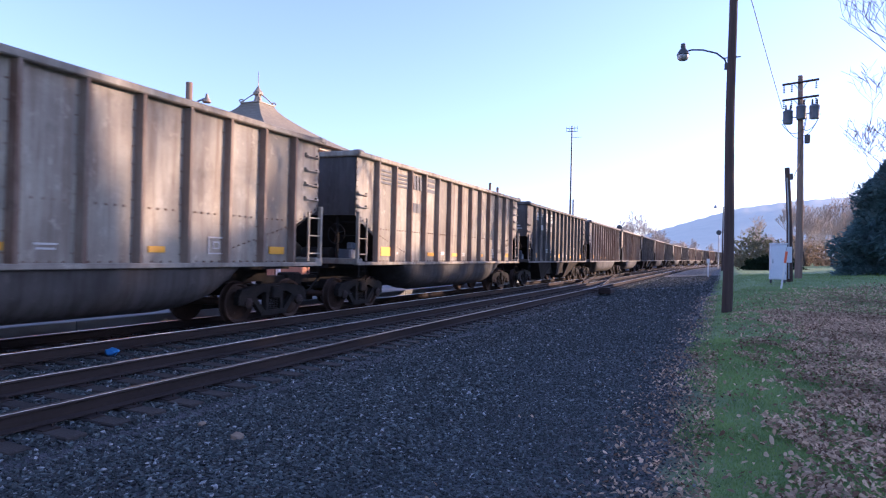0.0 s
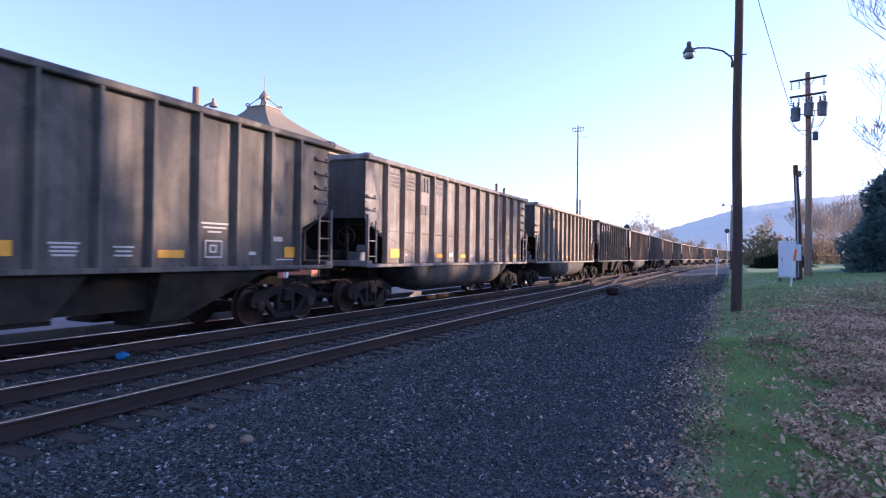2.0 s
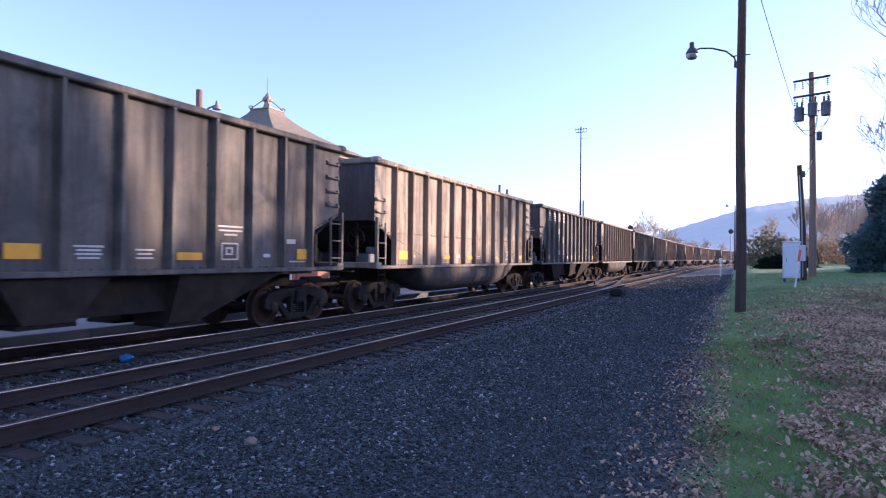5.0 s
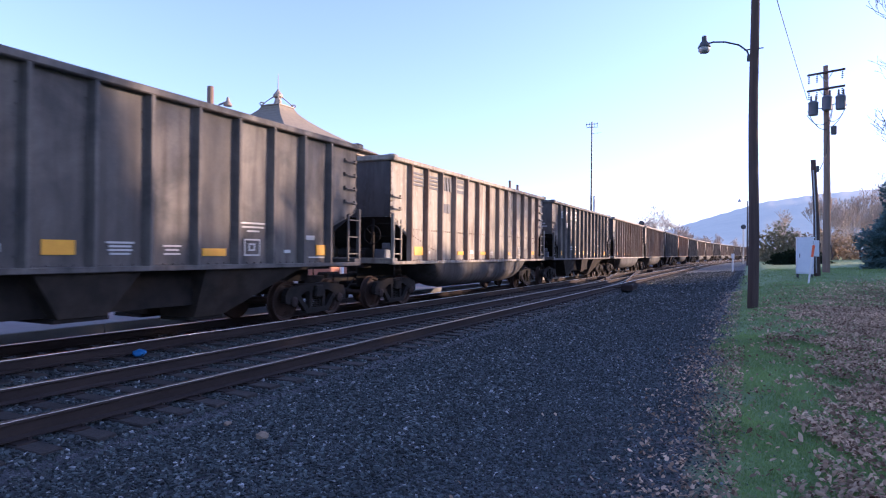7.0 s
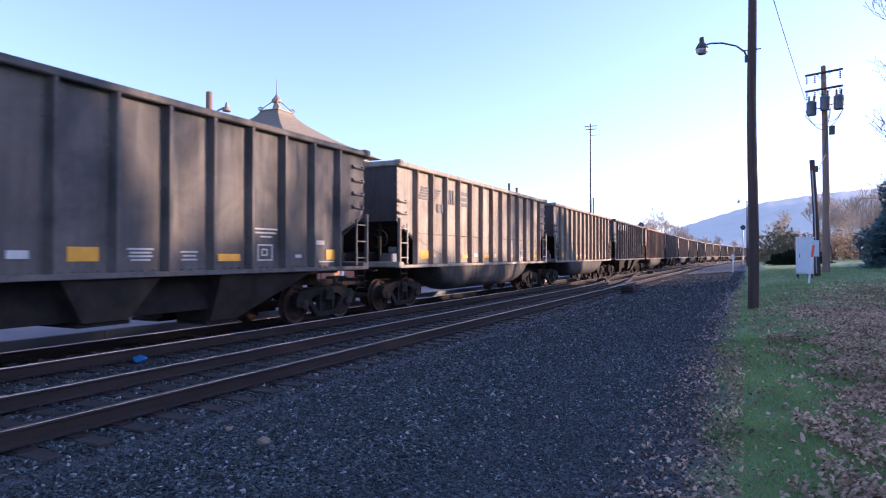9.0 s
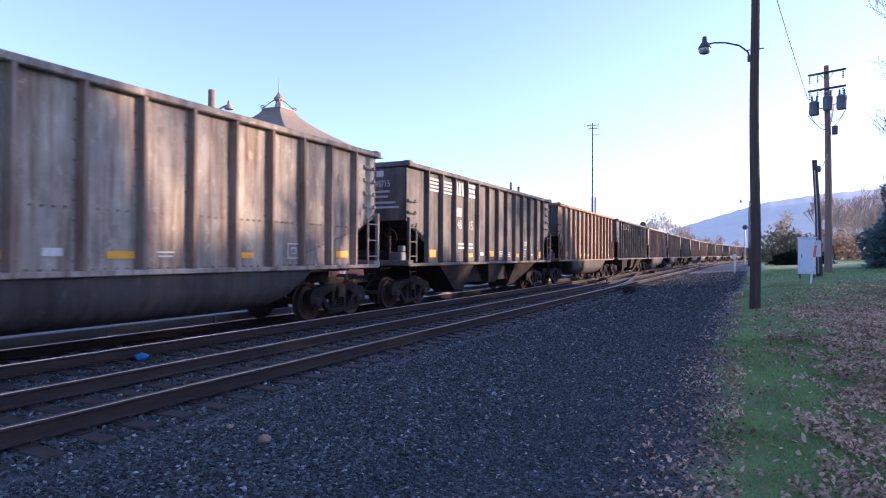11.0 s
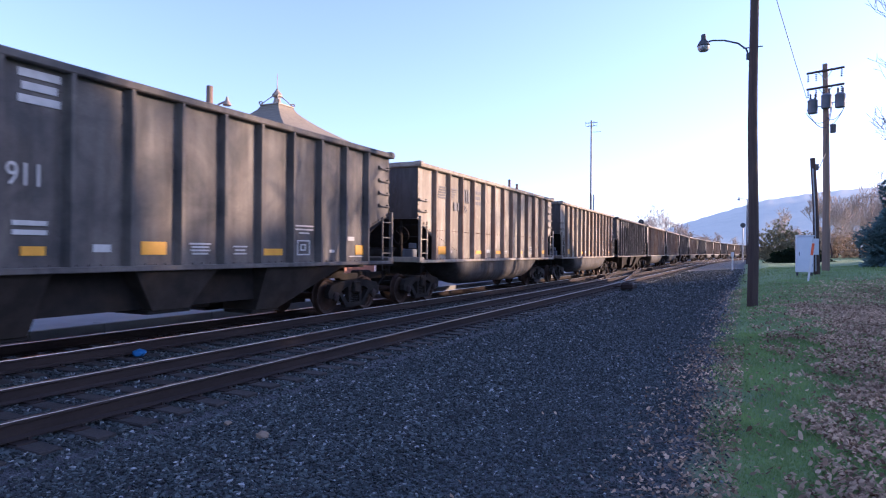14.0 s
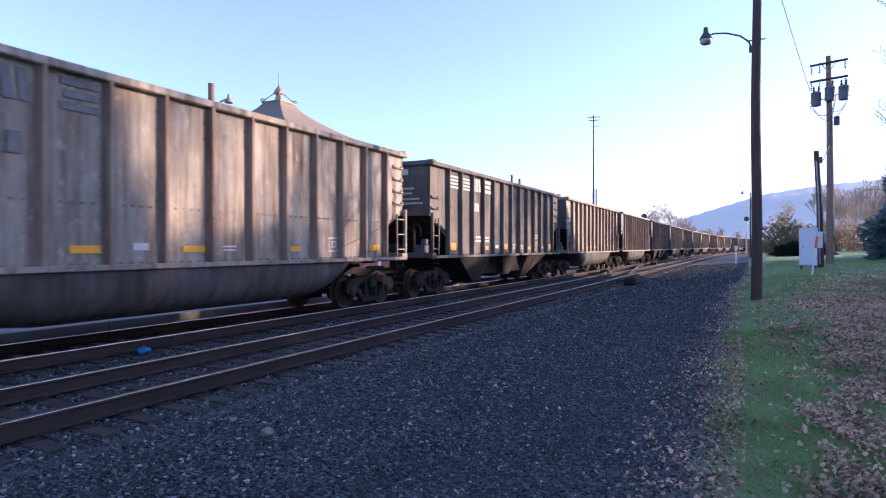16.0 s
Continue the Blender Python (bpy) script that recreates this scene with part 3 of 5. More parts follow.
def make_truck(car, y):
    """A bogie: two cast side frames, bolster and springs, and two wheelsets."""
    tr = new("truck")
    tr.parent = car
    tr.matrix_basis = pose(0, y, 0)
    for s in (-1, 1):
        x0, x1 = sorted((s * 0.93, s * 1.07))
        fr = Shape()
        top = [(-1.18, 0.60), (-1.08, 0.76), (-0.45, 0.86), (0.45, 0.86), (1.08, 0.76), (1.18, 0.60), (1.18, 0.44), (0.98, 0.40), (0.78, 0.52), (0.42, 0.68), (-0.42, 0.68), (-0.78, 0.52), (-0.98, 0.40), (-1.18, 0.44)]
        fr.prism(top, x0, x1, "x")
        for e in (-1, 1):
            fr.prism([(e * 0.80, 0.58), (e * 0.66, 0.62), (e * 0.26, 0.20), (e * 0.40, 0.16)][::e], x0 + 0.01, x1 - 0.01, "x")
            fr.prism([(e * 0.30, 0.70), (e * 0.20, 0.70), (e * 0.20, 0.22), (e * 0.30, 0.22)], x0 + 0.005, x1 - 0.005, "x")
        fr.prism([(-0.46, 0.16), (0.46, 0.16), (0.40, 0.27), (-0.40, 0.27)], x0, x1, "x")
        part("side_frame", fr, CHASSIS, tr, "cast steel side frame")
        for e in (-0.12, 0.0, 0.12):
            sp = Shape()
            for k in range(5):
                sp.lathe([(0.035, 0.27 + 0.05 * k), (0.052, 0.285 + 0.05 * k), (0.052, 0.295 + 0.05 * k), (0.035, 0.31 + 0.05 * k)], s * 1.0, e, 8)
            part("spring", sp, CHASSIS, tr)
        for e in (-0.889, 0.889):
            part("bearing_cap", Shape().lathe([(0.12, s * 1.02), (0.12, s * 1.10), (0.06, s * 1.13)], e, 0.457, 12, "x"), RAIL_SIDE, tr, "round rusty bearing cap")
    part("bolster", Shape().box(-1.15, 1.15, -0.16, 0.16, 0.52, 0.82, 0.03), CHASSIS, tr)
    for e in (-0.889, 0.889):
        w = Shape()
        for s in (-1, 1):
            w.lathe([(0.09, s * 0.86), (0.14, s * 0.83), (0.36, s * 0.76), (0.39, s * 0.81), (0.445, s * 0.82), (0.457, s * 0.71), (0.485, s * 0.69), (0.47, s * 0.665), (0.39, s * 0.67), (0.33, s * 0.70), (0.1, s * 0.70)], 0, 0, 28, "x")
            for k in range(3):
                a = k * 2.094
                w.box(min(s * 0.78, s * 0.80), max(s * 0.78, s * 0.80), 0.24 * math.cos(a) - 0.03, 0.24 * math.cos(a) + 0.03, 0.24 * math.sin(a) - 0.03, 0.24 * math.sin(a) + 0.03)
        w.lathe([(0.085, -0.9), (0.085, 0.9)], 0, 0, 12, "x")
        ws = part("wheelset", w, WHEEL, tr, "worn steel wheels on an axle", True)
        ws.matrix_basis = pose(0, e, 0.457)
    return tr


def tub_half(side):
    """One of the two long rounded troughs between the bogies, with upswept ends."""
    sh = Shape()
    stations = [(2.75, 0.0), (2.95, 0.42), (3.3, 0.74), (3.8, 0.93), (4.4, 1.0), (7.25, 1.0), (10.1, 1.0), (10.7, 0.93), (11.2, 0.74), (11.55, 0.42), (11.75, 0.0)]
    vs, sides = [], 12
    for y, g in stations:
        depth = 0.08 + 0.78 * g
        for j in range(sides + 1):
            a = math.pi * j / sides
            vs.append((side * (0.80 + 0.72 * math.cos(a)), y, SILL - depth * math.sin(a) ** 0.62))
    fs = [(k * (sides + 1) + j, k * (sides + 1) + j + 1, (k + 1) * (sides + 1) + j + 1, (k + 1) * (sides + 1) + j) for k in range(len(stations) - 1) for j in range(sides)]
    return sh.add(vs, fs)


def hopper_bay(side, top, foot, low, x_top, x_foot):
    """A discharge bay that tapers from top to foot, each a pair of places along the wagon."""
    (a, b), (c, d) = top, foot
    i0, i1 = side * 0.12, side * 0.2
    o0, o1 = side * x_top, side * x_foot
    return Shape().add([(i0, a, SILL), (o0, a, SILL), (o0, b, SILL), (i0, b, SILL), (i1, c, low), (o1, c, low), (o1, d, low), (i1, d, low)],
                       [(0, 3, 2, 1), (4, 5, 6, 7), (0, 1, 5, 4), (1, 2, 6, 5), (2, 3, 7, 6), (3, 0, 4, 7)])


def make_wagon(kind, paint):
    dark = kind == "hopper"
    car = thing("coal_gondola" if not dark else "coal_hopper", "", "railway wagon", group="wagons of the coal train")
    ribs = HOPPER_RIBS if dark else RIBS
    bays = [0.0] + ribs + [LENGTH]
    for s in (-1, 1):
        for a, b in zip(bays, bays[1:]):
            part("side_sheet", side_sheet(s, a, b), paint, car)
        for y in ribs:
            part("rib", rib(s, y), paint, car)
        part("top_chord", chord(s), paint, car)
        x0, x1 = sorted((s * (WALL - 0.02), s * (HALF - 0.005)))
        part("side_sill", Shape().box(x0, x1, 0.02, LENGTH - 0.02, SILL - 0.02, SILL + 0.07, 0.01), paint, car)
        tagged(part("riveting", studs(s, kind), RIB_RUST[0] if kind == "tub" else paint, car), kind="stuff")
        if dark:
            for top, foot, low, xt, xf in (((2.15, 5.0), (4.2, 4.9), 0.36, 1.5, 1.1), ((6.35, 8.15), (6.85, 7.65), 0.58, 1.5, 1.32), ((9.5, 12.35), (9.6, 10.3), 0.36, 1.5, 1.1)):
                bay = part("hopper_bay", hopper_bay(s, top, foot, low, xt, xf), BAY_GRIME, car, "grimy tapering discharge bay")
                part("gate", Shape().box(*sorted((s * 0.25, s * (xf - 0.04))), foot[0] - 0.06, foot[1] + 0.06, low - 0.07, low - 0.003, 0.01), CHASSIS, bay)
        else:
            part("tub", tub_half(s), GRIME_AND_SHADE, car, "rounded tub floor, grime and shade in its dark colour", True)
    for e in (-1, 1):
        end_parts(car, e, paint)
    if dark:
        part("saddle", Shape().prism([(4.95, SILL - 0.035), (9.55, SILL - 0.035), (9.55, 0.6), (4.95, 0.6)], -1.1, 1.1, "x"), CHASSIS, car, "black saddle between the bays")
    part("floor", Shape().box(-WALL + 0.02, WALL - 0.02, 2.3, LENGTH - 2.3, SILL - 0.03, SILL + 0.01), CHASSIS, car)
    part("centre_sill", Shape().box(-0.17, 0.17, 0.3, LENGTH - 0.3, 0.86, SILL - 0.03), CHASSIS, car)
    make_truck(car, 1.08)
    make_truck(car, LENGTH - 1.08)
    # reflectors and small stencils on the side beside the lawn
    x0, x1 = WALL + 0.004, WALL + 0.018
    patches = ((1.68, 0.55, 0.24, 1.53), (4.75, 0.34, 0.13, 1.53), (6.75, 0.5, 0.22, 1.54), (9.72, 0.58, 0.14, 1.52), (13.0, 0.36, 0.24, 1.53)) if dark else \
        ((1.72, 0.55, 0.26, 1.53), (4.84, 0.5, 0.12, 1.54), (6.9, 0.5, 0.12, 1.54), (9.72, 0.36, 0.11, 1.54), (12.95, 0.5, 0.16, 1.54))
    for y, w, h, z in patches:
        part("reflector", Shape().box(x0, x1, y - w / 2, y + w / 2, z, z + h), YELLOW, car, "yellow reflective patch")
    lines = [(5.8, 1.58, 0.3, 0.12)] + ([(7.75, z, w, 0.032) for z, w in ((1.54, 0.36), (1.6, 0.44), (1.66, 0.4), (1.72, 0.5))] + [(8.76, z, w, 0.03) for z, w in ((1.54, 0.34), (1.61, 0.28), (1.68, 0.38))]
                                        + [(10.75, z, w, 0.034) for z, w in ((2.0, 0.34), (2.08, 0.62), (2.16, 0.68))] + [(11.8, 1.58, 0.2, 0.07), (12.85, 1.47, 0.6, 0.03), (12.6, 1.88, 0.3, 0.1)] if dark else
                                        [(7.75, z, w, 0.03) for z, w in ((1.56, 0.3), (1.63, 0.36))] + [(2.4, 1.58, 0.18, 0.08)])
    for y, z, w, h in lines:
        part("stencil", Shape().box(x0, x1, y - w / 2, y + w / 2, z, z + h), WHITE_MARK, car, "small white stencilled line")
    yf = 10.5 if dark else 10.92
    b = Shape().lattice([yf, yf + 0.03, yf + 0.12, yf + 0.15, yf + 0.27, yf + 0.3, yf + 0.42, yf + 0.45], [1.52, 1.55, 1.62, 1.65, 1.74, 1.77, 1.83, 1.86],
                        lambda i, j: i in (0, 6) or j in (0, 6) or (2 <= i <= 4 and 2 <= j <= 4 and (i != 3 or j != 3)), x0, x1)
    part("frame_mark", b, WHITE_MARK, car, "white framed inspection panel")
    return car


def digits(text, y, z, size, material, parent, face="side"):
    """Painted figures on the side that faces +x, or on the end that faces -y."""
    cu = bpy.data.curves.new("figures", "FONT")
    cu.body, cu.size, cu.extrude = text, size, 0.004
    tmp = bpy.data.objects.new("figures", cu)
    me = bpy.data.meshes.new_from_object(tmp)
    bpy.data.objects.remove(tmp)
    me.materials.clear()
    me.transform(Matrix.Diagonal((0.78, 1, 1, 1)))
    me.materials.append(material)
    ob = part("number", me, material, parent, "painted wagon number")
    ob.matrix_basis = pose(WALL + 0.026, y, z, 90, 0, 90) if face == "side" else pose(y, -0.012, z, 90, 0, 0)
    return ob


def emblem(car, material, style, dy=0.0, dz=0.0):
    """A striped emblem and a pair of block marks, drawn as plain shapes."""
    x0, x1 = WALL + 0.012, WALL + 0.024
    if style == "horse":
        for k in range(5):
            z = 3.52 + 0.085 * k + dz
            for out in ([(1.35 + 0.04 * k + dy, z), (2.0 + dy, z), (2.0 + dy, z + 0.05), (1.37 + 0.04 * k + dy, z + 0.05)], [(2.22 + dy, z), (2.45 + 0.1 * k + dy, z), (2.5 + 0.1 * k + dy, z + 0.05), (2.22 + dy, z + 0.05)]):
                part("stripe", Shape().prism(out, x0, x1, "x"), material, car)
        marks = [(3.42, 3.92, 3.5, 3.98), (4.42, 4.98, 3.5, 3.98)]
    else:
        for k in range(4):
            z = 3.62 + 0.115 * k + dz
            for y0, y1 in ((1.28, 1.98), (2.24, 2.98)):
                part("stripe", Shape().box(x0, x1, y0 + dy, y1 + dy, z, z + 0.06), material, car)
        marks = [(3.42, 4.0, 3.65, 4.1), (4.45, 5.05, 3.65, 4.1)]
    for y0, y1, z0, z1 in [(a + dy * 0.5, b + dy * 0.5, c + dz, d + dz) for a, b, c, d in marks]:
        w = (y1 - y0) * 0.24
        h = (z1 - z0) / 5
        for k in range(3):
            m = Shape()
            if y0 < 4.2:      # three leaning bars
                q = y0 + k * (y1 - y0 - w) / 2
                m.prism([(q + 0.03, z0), (q + w + 0.03, z0), (q + w - 0.03, z1), (q - 0.03, z1)], x0, x1, "x")
            else:           # three lying bars
                m.box(x0, x1, y0 + (0.05 if k == 1 else 0), y1 - (0.05 if k == 1 else 0), z0 + 2 * k * h, z0 + (2 * k + 1.25) * h)
            part("mark", m, material, car, "bar-shaped company mark")


# the train, wagon by wagon: kind, coat, emblem style, figures
P, K = PAINT_PALE, PAINT_BLACK
TRAIN = {-1: ("tub", P[0], "", ""), 0: ("tub", P[1], "bars", ""), 1: ("hopper", K[0], "horse", "145 698"), 2: ("tub", PAINT_GREY, "bars", ""), 3: ("tub", P[3], "bars", "486"),
         4: ("hopper", K[1], "bars", "147 260"), 5: ("tub", P[2], "", ""), 6: ("hopper", K[0], "bars", "147 382"), 7: ("tub", P[1], "bars", ""), 8: ("hopper", K[2], "horse", "145 702"),
         9: ("tub", P[0], "horse", ""), 10: ("tub", P[2], "", ""), 11: ("hopper", K[1], "bars", "148 715"), 12: ("tub", PAINT_RUST, "bars", "469"), 13: ("hopper", K[2], "bars", "148 911"),
         14: ("tub", P[3], "horse", "526"), 15: ("tub", P[2], "bars", "21"), 16: ("hopper", K[0], "bars", ""), 17: ("tub", P[1], "", ""), 18: ("tub", P[0], "", ""), 19: ("hopper", K[1], "", "")}
REST = "tub hopper tub tub hopper tub tub hopper tub hopper tub tub tub hopper tub tub hopper tub tub tub hopper tub".split()
for k, kind in enumerate(REST):
    TRAIN[20 + k] = (kind, K[k % 3] if kind == "hopper" else (P + [PAINT_GREY, PAINT_RUST])[(k * 5) % 6], "", "")
COAT_WORDS = {PAINT_RUST: "rust-brown", PAINT_GREY: "stained grey"}
START = 14.45       # where wagon 0 begins at the clip's start
WAGONS = {}


def run(k, t):
    """How far along the line wagon k begins at t seconds."""
    return START + PITCH * k - (16.1025 * t - 0.00893 * t * t)


def wagon_pose(k, t):
    s = run(k, t)
    xa, ya, _ = on_line(s + 1.08)
    xb, yb, _ = on_line(s + LENGTH - 1.08)
    turn = math.atan2(xb - xa, yb - ya)
    return Matrix.Translation((xa, ya, 0)) @ pose(0, 0, 0, 0, 0, -math.degrees(turn)) @ Matrix.Translation((0, -1.08, 0))


def make_train():
    models = {"tub": make_wagon("tub", P[0]), "hopper": make_wagon("hopper", K[0])}
    for k, (kind, coat, style, figures) in TRAIN.items():
        car = copy_thing(models[kind], wagon_pose(k, 0))
        WAGONS[k] = car
        if k > 19:      # wagons that stay far off carry no small fittings
            for o in list(car.children_recursive):
                if o.name.split(".")[0] in ("grab_iron", "spring", "bearing_cap", "stencil", "riveting", "air_hose", "stirrup", "end_brace", "brake_valve", "air_tank", "corner_cap"):
                    bpy.data.objects.remove(o)
        for o in car.children_recursive:
            for sl in o.material_slots:
                if sl.material in (P[0], K[0]):
                    sl.link = "OBJECT"
                    sl.material = RIB_RUST[k % 2] if kind == "tub" and o.name.startswith("rib") else coat
        words = COAT_WORDS.get(coat, "faded black" if kind == "hopper" else "pale weathered")
        tagged(car, words + (" steel hopper wagon with ribbed sides and tapering bays" if kind == "hopper" else " steel gondola wagon with ribbed sides and rounded tub"))
        ink = WHITE_MARK if kind == "hopper" else DARK_MARK
        if style:
            emblem(car, ink, style, 0.14 if kind == "hopper" else 0.0, -0.16 if kind == "tub" and style == "horse" else 0.0)
        low = style == "horse"
        if figures:
            a, _, b = figures.partition(" ")
            digits(a, 3.38 if kind == "hopper" else 3.28, 3.0 if low else 2.5, 0.46 if kind == "hopper" else 0.36, ink, car)
            if b:
                digits(b, 4.36, 3.0 if low else 2.5, 0.46, ink, car)
        if figures or style:
            w = Shape().box(WALL + 0.012, WALL + 0.022, 3.42 if not low else 2.62, 3.66 if not low else 2.86, 3.02 if low else 2.92, 3.3 if low else 3.22)
            w.box(WALL + 0.012, WALL + 0.022, 3.72 if not low else 2.92, 3.92 if not low else 3.1, 3.02 if low else 2.92, 3.3 if low else 3.22)
            part("mark", w, ink, car)
        if kind == "hopper":
            # stencils on the end that comes first
            if figures:
                digits(figures.replace(" ", ""), 0.3, 3.62, 0.27, ink, car, "end")
            for x, z, w in ((0.55, 3.92, 0.24), (0.5, 3.45, 0.5), (0.5, 3.3, 0.44), (0.4, 3.12, 0.8), (0.36, 2.98, 0.95)):
                part("stencil", Shape().box(x - 0.1, x - 0.1 + w, -0.004, 0.012, z, z + (0.18 if z > 3.8 else 0.06)), ink, car)
            for y, z in ((3.9, 1.95), (3.9, 1.82), (4.7, 1.95), (4.7, 1.82)):
                part("stencil", Shape().box(WALL + 0.012, WALL + 0.022, y - 0.24, y + 0.24, z, z + 0.07), ink, car)
    for m in models.values():
        for o in (*m.children_recursive, m):
            bpy.data.objects.remove(o)


make_train()

# ---- poles, lamps and boxes beside the lawn ----


def seated(x, y, sink=0.05):
    return pose(x, y, ground_z(x, y) - sink)


def make_lamp_pole(x, y):
    z0 = ground_z(x, y)
    ob = thing("lamp_pole", "tall dark wooden pole with a curved lamp arm", "street lamp", seated(x, y))
    pts = [(0.02 * math.sin(k * 0.9), 0.015 * math.cos(k * 1.3), k * 1.1) for k in range(13)]
    part("pole", Shape().tube(pts, [0.155 - 0.0045 * k for k in range(13)], 14), POLE_WOOD, ob, "", True)
    h = 7.5 - z0
    arm = part("arm", Shape().tube([(-0.12, 0, h), (-0.2, 0, h + 0.22), (-0.42, 0, h + 0.42), (-0.8, 0, h + 0.56), (-1.12, 0, h + 0.6), (-1.36, 0, h + 0.56)], 0.026, 8), DARK_METAL, ob, "curved steel arm", True)
    part("bracket", Shape().box(-0.2, -0.1, -0.05, 0.05, h - 0.1, h + 0.08, 0.01), DARK_METAL, ob)
    part("bolt", Shape().tube([(-0.28, 0, h + 0.25), (0.24, 0, h + 0.25)], 0.018, 6), DARK_METAL, ob)
    head = part("lamp_head", Shape().lathe([(0.05, h + 0.82), (0.07, h + 0.8), (0.075, h + 0.66), (0.11, h + 0.62), (0.17, h + 0.52), (0.19, h + 0.47), (0.18, h + 0.455)], -1.37, 0, 16), DARK_METAL, ob, "dark bell-shaped lamp head", True)
    part("lens", Shape().lathe([(0.17, h + 0.452), (0.165, h + 0.36), (0.12, h + 0.31), (0.02, h + 0.30)], -1.37, 0, 16), METAL, head, "ribbed pale lens", True)


def wire(name, a, b, sag, r, label):
    a, b = Vector(a), Vector(b)
    pts = [a.lerp(b, k / 12) - Vector((0, 0, sag * 4 * (k / 12) * (1 - k / 12))) for k in range(13)]
    ob = new(name, Shape().tube(pts, r, 5).mesh(name, DARK_METAL))
    tagged(ob, label, "cable")


def make_utility_pole(x, y):
    z0 = ground_z(x, y)
    m = seated(x, y)
    ob = thing("utility_pole", "brown wooden utility pole with crossarms and transformers", "utility pole", m)
    part("pole", Shape().tube([(0, 0, 0), (0.02, 0, 4), (-0.02, 0, 8), (-0.08, 0, 11.75 - z0)], [0.19, 0.17, 0.145, 0.12], 14), POLE_PALE, ob, "", True)
    d = Vector((0.72, -0.29, 0.0))
    for k, zz in enumerate((11.36, 10.5)):
        z = zz - z0
        c = Vector((-0.08, -0.17, z))
        arm = part("crossarm", Shape().tube([c - d * 1.15, c + d * 1.15], 0.062, 4), POLE_WOOD, ob, "grey-brown timber crossarm")
        for e in (-0.45, 0.45):
            part("brace", Shape().tube([c + d * e, Vector((-0.06, -0.15, z - 0.5))], 0.018, 4), METAL, ob)
        for e in (-1.05, -0.55, 0.98):
            q = c + d * e
            ins = Shape()
            for j in range(4):
                ins.lathe([(0.03, q.z - 0.1 - 0.1 * j), (0.06, q.z - 0.13 - 0.1 * j), (0.03, q.z - 0.16 - 0.1 * j)], q.x, q.y, 8)
            part("insulator", ins, DARK_METAL, arm, "brown ribbed insulator")
    for e, zz in ((-0.82, 9.5), (0.02, 9.68), (0.84, 9.62)):
        z = zz - z0
        q = Vector((-0.05, -0.3, z)) + d * e
        can = part("transformer", Shape().lathe([(0.18, z - 0.36), (0.23, z - 0.34), (0.24, z - 0.26), (0.24, z + 0.28), (0.255, z + 0.3), (0.24, z + 0.35), (0.14, z + 0.42)], q.x, q.y, 18), TANK, ob, "grey drum transformer", True)
        for b in (-0.1, 0.12):
            part("bushing", Shape().lathe([(0.05, z + 0.42), (0.06, z + 0.5), (0.035, z + 0.55), (0.055, z + 0.6), (0.03, z + 0.7)], q.x + b, q.y, 8), DARK_METAL, can)
        part("hanger", Shape().tube([q, (-0.05, 0, z)], 0.03, 5), DARK_METAL, can)
        for out, drop, low in ((0.27 if e > 0 else -0.27, 0.1, 1.15), (0.2 if e > 0 else -0.3, 0.3, 0.75)):
            a, b = q + Vector((out, 0, -drop)), Vector((0.0, -0.2, z - low))
            part("lead", Shape().tube([a.lerp(b, k / 8) - Vector((0, 0, 0.34 * (k / 8) * (1 - k / 8) * 4)) for k in range(9)], 0.017, 4), DARK_METAL, ob)
    part("meter_box", Shape().box(0.16, 0.42, -0.3, 0.0, 8.05 - z0, 8.5 - z0, 0.03), DARK_METAL, ob)
    part("conduit", Shape().tube([(0.0, -0.18, 8.0 - z0), (-0.05, -0.25, 7.0 - z0), (-0.5, -2.2, 6.0 - z0), (-0.85, -4.4, 5.75 - z0)], 0.022, 5), DARK_METAL, ob, "drooping service cable")
    wire("overhead_cable", (x - 0.9, y + 0.2, 10.0), (-3.2, 0.0, 15.2), 0.5, 0.016, "thin black cable running overhead from the pole")


def make_short_pole(x, y):
    ob = thing("service_pole", "short dark wooden pole beside the cabinet", "utility pole", seated(x, y))
    part("pole", Shape().tube([(0, 0, 0), (-0.06, 0, 3), (-0.2, 0, 5.5)], [0.14, 0.125, 0.11], 12), POLE_WOOD, ob, "", True)
    part("cable_clamp", Shape().box(-0.08, 0.04, -0.2, -0.1, 4.9, 5.2, 0.01), DARK_METAL, ob)
    part("conduit", Shape().tube([(-0.05, -0.14, 0.2), (-0.1, -0.14, 3), (-0.2, -0.13, 5.0)], 0.03, 6), METAL, ob)


def make_cabinet(x, y):
    ob = thing("equipment_cabinet", "pale grey metal equipment cabinet on short legs", "cabinet", seated(x, y, 0.0))
    part("body", Shape().box(-0.38, 0.3, -0.3, 0.3, 0.16, 1.78, 0.02), CABINET, ob)
    door = part("door", Shape().box(-0.34, 0.26, -0.325, -0.302, 0.22, 1.72, 0.008), CABINET, ob)
    part("handle", Shape().box(-0.28, -0.25, -0.35, -0.326, 0.9, 1.08), DARK_METAL, door)
    for z in (0.4, 1.5):
        part("hinge", Shape().tube([(0.265, -0.32, z), (0.265, -0.32, z + 0.14)], 0.014, 6), METAL, door)
    part("roof_lip", Shape().box(-0.41, 0.33, -0.34, 0.33, 1.782, 1.83, 0.01), CABINET, ob)
    part("side_box", Shape().box(0.3, 0.52, -0.1, 0.18, 0.95, 1.68, 0.015), CABINET, ob)
    for a in (-0.32, 0.24):
        for b in (-0.24, 0.24):
            part("leg", Shape().box(a - 0.03, a + 0.03, b - 0.03, b + 0.03, -0.05, 0.165), DARK_METAL, ob)


